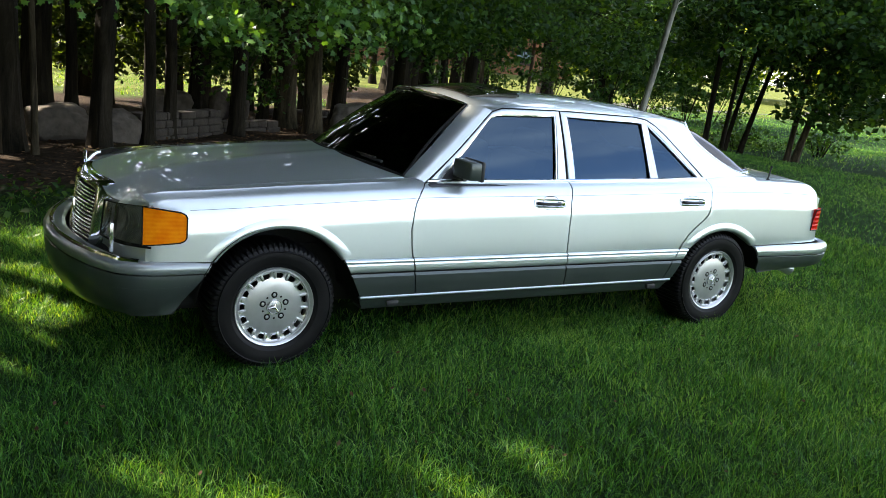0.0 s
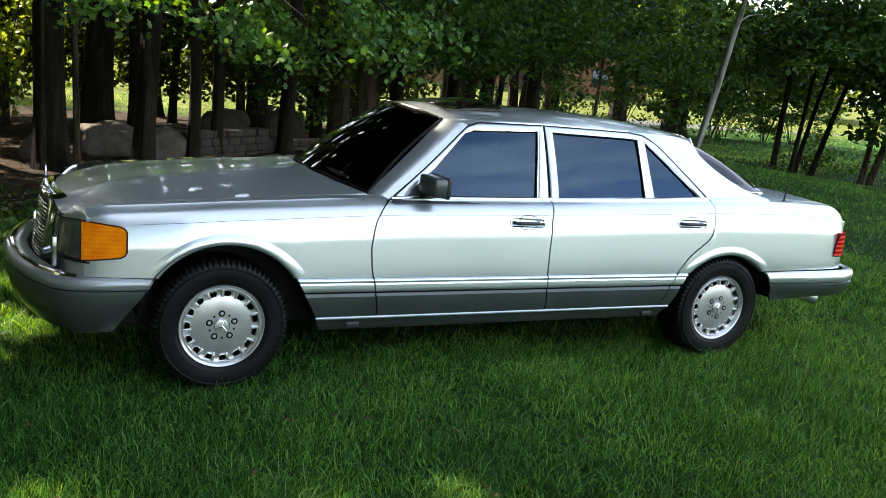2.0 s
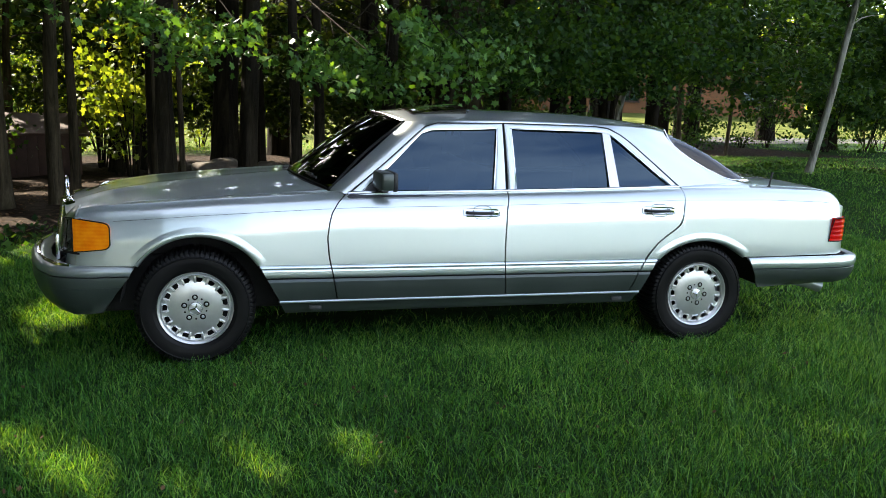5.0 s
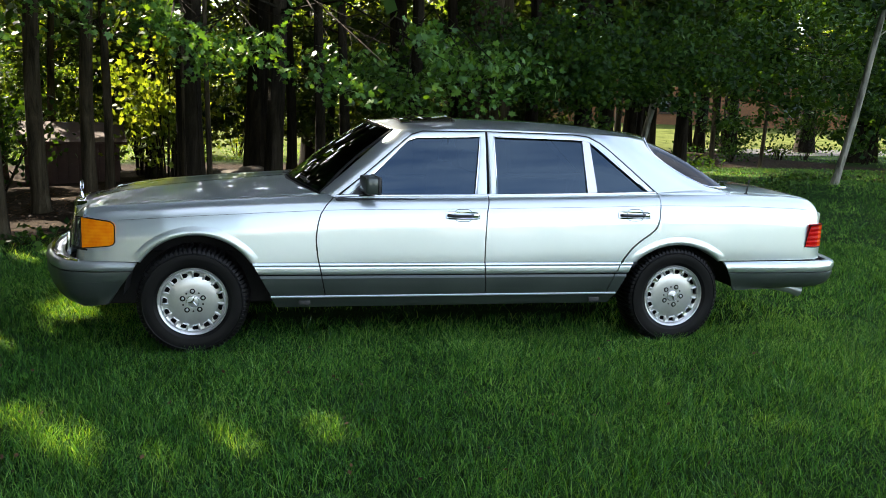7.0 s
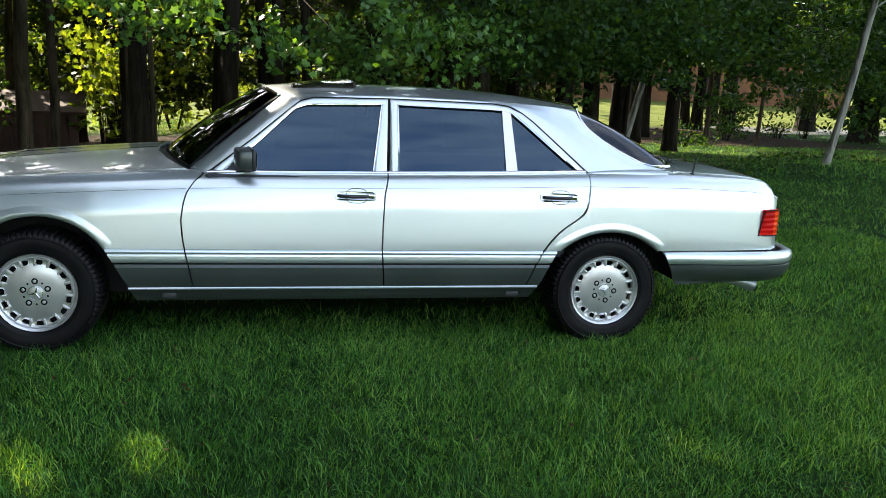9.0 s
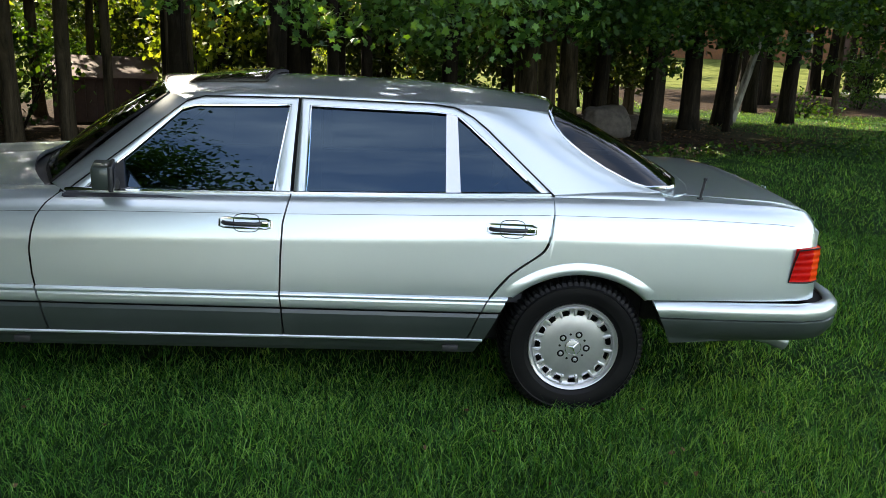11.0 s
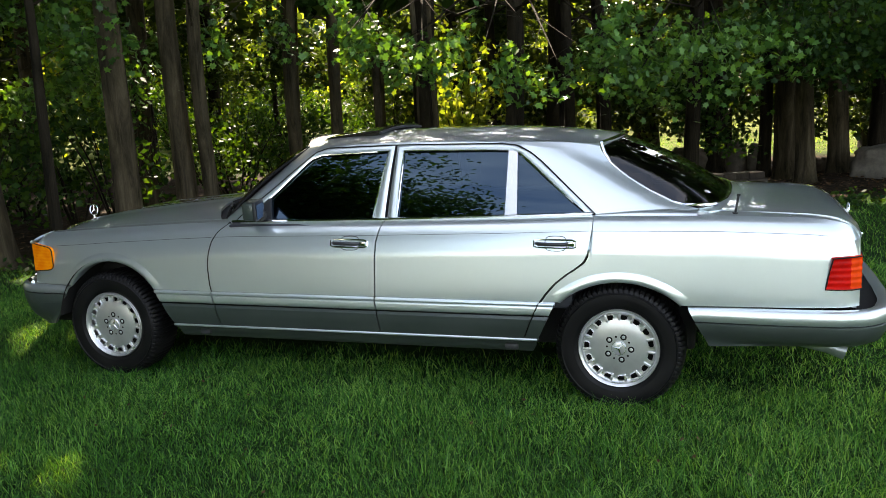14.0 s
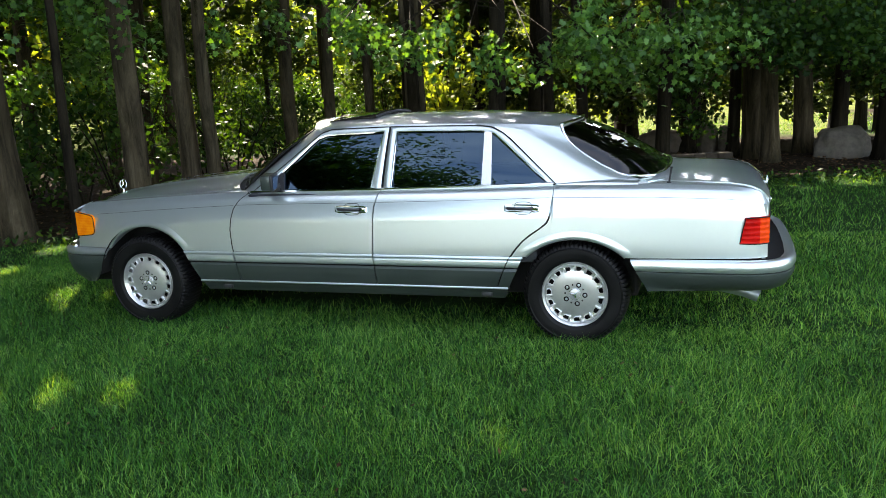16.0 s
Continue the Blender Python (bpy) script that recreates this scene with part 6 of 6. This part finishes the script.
# leaf colour carries the light: sunlit copy right of x = -8, shaded copy left
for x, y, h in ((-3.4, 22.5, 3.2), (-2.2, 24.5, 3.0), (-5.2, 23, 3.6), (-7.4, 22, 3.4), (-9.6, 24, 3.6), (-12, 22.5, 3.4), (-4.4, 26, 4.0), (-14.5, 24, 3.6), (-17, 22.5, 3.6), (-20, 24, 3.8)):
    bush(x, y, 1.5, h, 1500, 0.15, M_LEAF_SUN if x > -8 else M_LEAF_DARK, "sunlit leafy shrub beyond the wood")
for x, y, h in ((26.8, 27.4, 3.0), (24.0, 31.0, 3.2), (29.4, 29.6, 3.4), (31.5, 27.0, 3.2), (21.5, 33.5, 2.4)):
    bush(x, y, 1.9, h, 1500, 0.16, M_LEAF_DARK, "dark leafy shrub under the far trees")
for x, y in ((24.4, 27.2), (27.4, 28.4), (30.2, 27.6)):
    bush(x, y, 2.2, 6.0, 2400, 0.30, M_LEAF_DARK, "tall dark broad-leaved shrub under the far trees")
for x, y in ((17.8, 27), (22, 30), (12.6, 20.5), (30, 34), (33, 27), (16.8, 12.4), (18.6, 11.0)):
    bush(x, y, 0.8, 0.7, 420, 0.12, M_LEAF_DARK, "low ground plants under the trees")

# added out of view, to block low sky light and darken the car's reflections
for x, y in ((-13.5, -5), (-12.5, -8.5), (-15, -7), (-14.5, -11), (-16, -4), (-11, -14), (-15.5, -14)):
    bush(x, y, 2.2, 5.0, 1500, 0.26, M_LEAF_DARK, "unseen tall dark shrub that screens off the horizon sky")
# small weeds along the wood's edge, and fallen leaves in it
n = 9000
px = rng.uniform(-9, 22, n)
py = wood_line(px) + rng.uniform(0, 7.5, n)
pts = np.stack([px, py, ground_z(px, py) + 0.015 + rng.uniform(0, 0.02, n)], -1)
cloud("leaf_litter", *leaves(pts, 0.06, 0.9, DIAMOND, 0.3), M_LITTER, None, "dry brown fallen leaves on the soil", "leaf litter", "stuff")
n = 5000
px = rng.uniform(-9, 24, n)
py = wood_line(px) + 0.5 * np.sin(px * 1.3) + rng.normal(size=n) * 0.5
pts = np.stack([px, py, ground_z(px, py) + rng.uniform(0.02, 0.16, n)], -1)
cloud("weeds", *leaves(pts, 0.08, 0.6, DIAMOND), M_LEAF_DARK, None, "small green weeds along the edge of the wood", "weeds", "stuff")

n = 170
px, py = rng.uniform(-3.2, 5.5, n), rng.uniform(-3.4, -0.9, n)
pts = np.stack([px, py, ground_z(px, py) + rng.uniform(0.035, 0.07, n)], -1)
cloud("lawn_litter", *leaves(pts, 0.026, 0.8, DIAMOND), M_LITTER, None, "small dry leaves and clippings on the lawn", "leaf litter", "stuff")

# ---- stones and walls ----
def boulder(x, y, sx, sy, sz, seed, label, mat=M_STONE_DARK):
    z0 = float(ground_z(np.float64(x), np.float64(y)))
    bm = bmesh.new()
    bmesh.ops.create_icosphere(bm, subdivisions=4, radius=1.0)
    for v in bm.verts:
        p = v.co.copy()
        k = 1 + 0.28 * noise.noise(p * 1.1 + Vector((seed, 0, 0))) + 0.10 * noise.noise(p * 3.1 + Vector((0, seed, 0))) + 0.03 * noise.noise(p * 9)
        q = Vector([math.copysign(abs(c) ** 0.72, c) for c in p]) * k
        v.co = Vector((q.x * sx, q.y * sy, max(-0.15, q.z * sz + sz * 0.72)))
    verts, faces = [v.co.copy() for v in bm.verts], [tuple(v.index for v in f.verts) for f in bm.faces]
    bm.free()
    ob = part("boulder", verts, faces, mat, None, sharp=50)
    ob.location = (x, y, z0)
    return tagged(ob, label, "boulder", "boulders in the wood")


boulder(-1.45, 8.95, 0.44, 0.35, 0.30, 3.1, "large grey-brown boulder between two trunks")
boulder(-0.70, 8.75, 0.30, 0.26, 0.27, 7.7, "rounded grey boulder beside a dry stone wall")
boulder(-2.35, 8.4, 0.26, 0.24, 0.22, 1.7, "small reddish boulder by a trunk")
boulder(4.85, 12.6, 0.52, 0.40, 0.33, 5.2, "pale angular boulder at the wood's edge", M_STONE)
boulder(4.2, 14.3, 0.42, 0.30, 0.16, 6.6, "low flat stone in the soil")
boulder(2.3, 14.2, 0.22, 0.20, 0.40, 2.2, "upright stone block in the shade")
boulder(2.75, 14.1, 0.20, 0.20, 0.36, 9.4, "upright stone block in the shade")
boulder(1.35, 14.4, 0.55, 0.35, 0.30, 4.4, "broad flat-topped stone in the shade")
boulder(6.1, 14.6, 0.40, 0.32, 0.16, 8.1, "low stone beside the path")


def dry_wall(name, a, b, rows, label):
    """A low wall of separate blocks laid in courses."""
    a, b = Vector(a), Vector(b)
    ln = (b - a).length
    way = (b - a) / ln
    turn = math.degrees(math.atan2(way.y, way.x))
    z0 = min(float(ground_z(np.float64(p.x), np.float64(p.y))) for p in (a, b)) - 0.04
    root = thing(name, label, "wall", "", (a.x, a.y, z0), "structure")
    root.rotation_euler = (0, 0, radians(turn))
    rr = random.Random(3)
    kinds = [mesh_of("block", *box(-w / 2, w / 2, -0.14, 0.14, 0, 0.118, 0.018), M_BLOCK, sharp=60) for w in (0.24, 0.31, 0.38)]
    for r in range(rows):
        x = -0.1 * (r % 2)
        while x < ln:
            k = rr.randrange(3)
            w = (0.24, 0.31, 0.38)[k]
            ob = new("block", kinds[k])
            ob.parent = root
            ob.location = (x + w / 2, rr.uniform(-0.02, 0.02), r * 0.124)
            ob.rotation_euler = (0, 0, rr.uniform(-0.05, 0.05))
            x += w + 0.008
    return root


dry_wall("stone_wall", (-0.35, 9.0, 0), (1.1, 10.2, 0), 4, "low dry wall of weathered grey blocks in the wood")
dry_wall("stone_wall", (1.25, 10.9, 0), (2.6, 11.6, 0), 2, "low stone edging of grey blocks by the path")
dry_wall("stone_wall", (3.7, 15.2, 0), (6.6, 15.8, 0), 2, "low stone edging of grey blocks by the path")

# ---- buildings and things far off ----
def brick_house(x, y, turn):
    z0 = 0.05
    root = thing("house", "single-storey orange brick house behind the trees", "house", "", (x, y, z0))
    root.rotation_euler = (0, 0, radians(turn))
    ln, dp, ht = 26.0, 9.0, 4.6
    wins = [(-9.5, 1.4), (-1.5, 1.6), (8.5, 1.6)]
    door = (1.2, 1.0)
    # the front wall, in pieces round its openings
    cuts = sorted([(c - w / 2, c + w / 2, 0.95, 2.25) for c, w in wins] + [(door[0] - door[1] / 2, door[0] + door[1] / 2, 0.0, 2.1)])
    pieces, last = [], -ln / 2
    for a, b, lo, hi in cuts:
        pieces.append(box(last, a, -0.12, 0.12, 0, ht))
        if lo:
            pieces.append(box(a, b, -0.12, 0.12, 0, lo))
        pieces.append(box(a, b, -0.12, 0.12, hi, ht))
        last = b
    pieces.append(box(last, ln / 2, -0.12, 0.12, 0, ht))
    part("wall", *join(*pieces), M_BRICK, root, "orange brick front wall", False)
    part("wall", *join(box(-ln / 2, -ln / 2 + 0.24, 0.12, dp, 0, ht), box(ln / 2 - 0.24, ln / 2, 0.12, dp, 0, ht), box(-ln / 2, ln / 2, dp - 0.24, dp, 0, ht)), M_BRICK, root, "", False)
    for c, w in wins:
        fr = part("window", *join(box(c - w / 2, c + w / 2, -0.06, 0.06, 0.95, 1.02), box(c - w / 2, c + w / 2, -0.06, 0.06, 2.18, 2.25), box(c - w / 2, c - w / 2 + 0.07, -0.06, 0.06, 1.02, 2.18), box(c + w / 2 - 0.07, c + w / 2, -0.06, 0.06, 1.02, 2.18), box(c - 0.03, c + 0.03, -0.05, 0.05, 1.02, 2.18)), M_SHED, root, "brown framed window", False)
        part("pane", *box(c - w / 2 + 0.07, c + w / 2 - 0.07, -0.01, 0.01, 1.02, 2.18), M_TINT, fr, "", False)
        part("sill", *box(c - w / 2 - 0.05, c + w / 2 + 0.05, -0.2, -0.12, 0.88, 0.95), M_BLOCK, fr, "", False)
    part("door", *box(door[0] - 0.48, door[0] + 0.48, -0.04, 0.02, 0.02, 2.08, 0.01), M_SHED, root)
    part("roof", [(-ln / 2 - 0.5, -0.7, ht - 0.05), (ln / 2 + 0.5, -0.7, ht - 0.05), (ln / 2 + 0.5, dp / 2, ht + 2.0), (-ln / 2 - 0.5, dp / 2, ht + 2.0), (-ln / 2 - 0.5, dp + 0.7, ht - 0.05), (ln / 2 + 0.5, dp + 0.7, ht - 0.05)], [(0, 1, 2, 3), (3, 2, 5, 4), (0, 3, 4), (1, 5, 2)], M_ROOF, root, "low-pitched grey shingle roof", False, thick=0.15)
    part("eave", *join(box(-ln / 2 - 0.5, ln / 2 + 0.5, -0.74, -0.70, ht - 0.22, ht - 0.05)), M_SHED, root, "", False)


brick_house(31, 57, -8)


def shed(x, y, turn):
    z0 = float(ground_z(np.float64(x), np.float64(y))) - 0.1
    root = thing("shed", "low brown wooden shed in the shade of the wood", "shed", "", (x, y, z0))
    root.rotation_euler = (0, 0, radians(turn))
    for k in range(9):
        part("board", *box(-0.9 + 0.2 * k, -0.705 + 0.2 * k, -0.62, -0.58, 0.05, 1.0, 0.006), M_SHED, root)
    part("wall", *join(box(-0.9, -0.86, -0.58, 0.6, 0.05, 1.0), box(0.86, 0.9, -0.58, 0.6, 0.05, 1.0), box(-0.86, 0.86, 0.56, 0.6, 0.05, 1.25)), M_SHED, root, "", False)
    part("roof", [(-1.05, -0.8, 0.98), (1.05, -0.8, 0.98), (1.05, 0.75, 1.32), (-1.05, 0.75, 1.32)], [(0, 1, 2, 3)], M_SHED, root, "sloping board roof", False, thick=0.05)


shed(-5.2, 13.4, 12)


def play_frame(x, y):
    root = thing("play_frame", "wooden garden play frame with white posts on the far lawn", "play frame", "", (x, y, float(ground_z(np.float64(x), np.float64(y)))))
    for k in range(5):
        part("post", *box(-1.2 + 0.6 * k - 0.05, -1.2 + 0.6 * k + 0.05, -0.05, 0.05, 0, 1.75, 0.01), M_WHITE, root, "white post")
    part("panel", *box(-1.1, 0.5, 0.1, 0.16, 0.35, 1.5, 0.01), M_SHED, root, "brown board panel")
    part("beam", *box(-1.4, 1.4, -0.06, 0.06, 1.75, 1.87, 0.01), M_WOOD, root)
    part("floor", *box(-1.3, 1.3, -0.3, 1.0, 0.25, 0.33, 0.01), M_WOOD, root)


play_frame(8.3, 46.5)

# far road, and the belt of trees that closes the view
road = part("road", *sheet(lambda u, v: (lerp(lerp(24, 140, u), lerp(22, 138, u), v), lerp(lerp(33.5, 62, u), lerp(38.5, 67, u), v), float(ground_z(np.float64(lerp(24, 140, u)), np.float64(lerp(33.5, 62, u)))) + 0.03), 24, 1), M_ASPHALT, None, "", False)
tagged(road, "pale grey road beyond the lawn", "road", kind="structure")


def far_wood(name, spots, n, size, label, mat=M_LEAF_SUN):
    some = []
    for x, y, r, h in spots:
        c = rng.normal(size=(n // 40, 3)) * [r * 0.5, r * 0.5, h * 0.24] + [x, y, h * 0.5]
        p = np.repeat(c, 40, 0) + rng.normal(size=(len(c) * 40, 3)) * [0.9, 0.9, 0.45]
        p = p[p[:, 2] > -0.5]
        some.append(leaves(p, size, 0.4, DIAMOND))
    cloud(name, *merge(*some), mat, None, label, "trees", "stuff")


far = random.Random(11)
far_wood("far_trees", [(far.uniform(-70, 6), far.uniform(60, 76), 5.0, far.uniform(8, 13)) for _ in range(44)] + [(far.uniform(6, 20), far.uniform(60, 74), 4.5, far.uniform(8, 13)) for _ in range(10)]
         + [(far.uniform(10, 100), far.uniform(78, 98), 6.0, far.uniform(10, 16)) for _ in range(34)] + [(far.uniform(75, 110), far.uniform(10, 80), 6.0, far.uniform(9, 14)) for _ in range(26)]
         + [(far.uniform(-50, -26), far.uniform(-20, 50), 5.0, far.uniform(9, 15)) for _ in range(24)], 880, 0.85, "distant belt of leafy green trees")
far_wood("far_trees", [(far.uniform(-90, 110), far.uniform(-120, -75), 7.0, far.uniform(8, 13)) for _ in range(30)], 500, 0.9, "distant trees across the open lawn", M_LEAF_DARK)
far_wood("far_trees", [(far.uniform(-36, -20), far.uniform(6, 46), 4.0, far.uniform(8, 13)) for _ in range(34)], 760, 0.6, "yellow-green trees beyond the bushes")
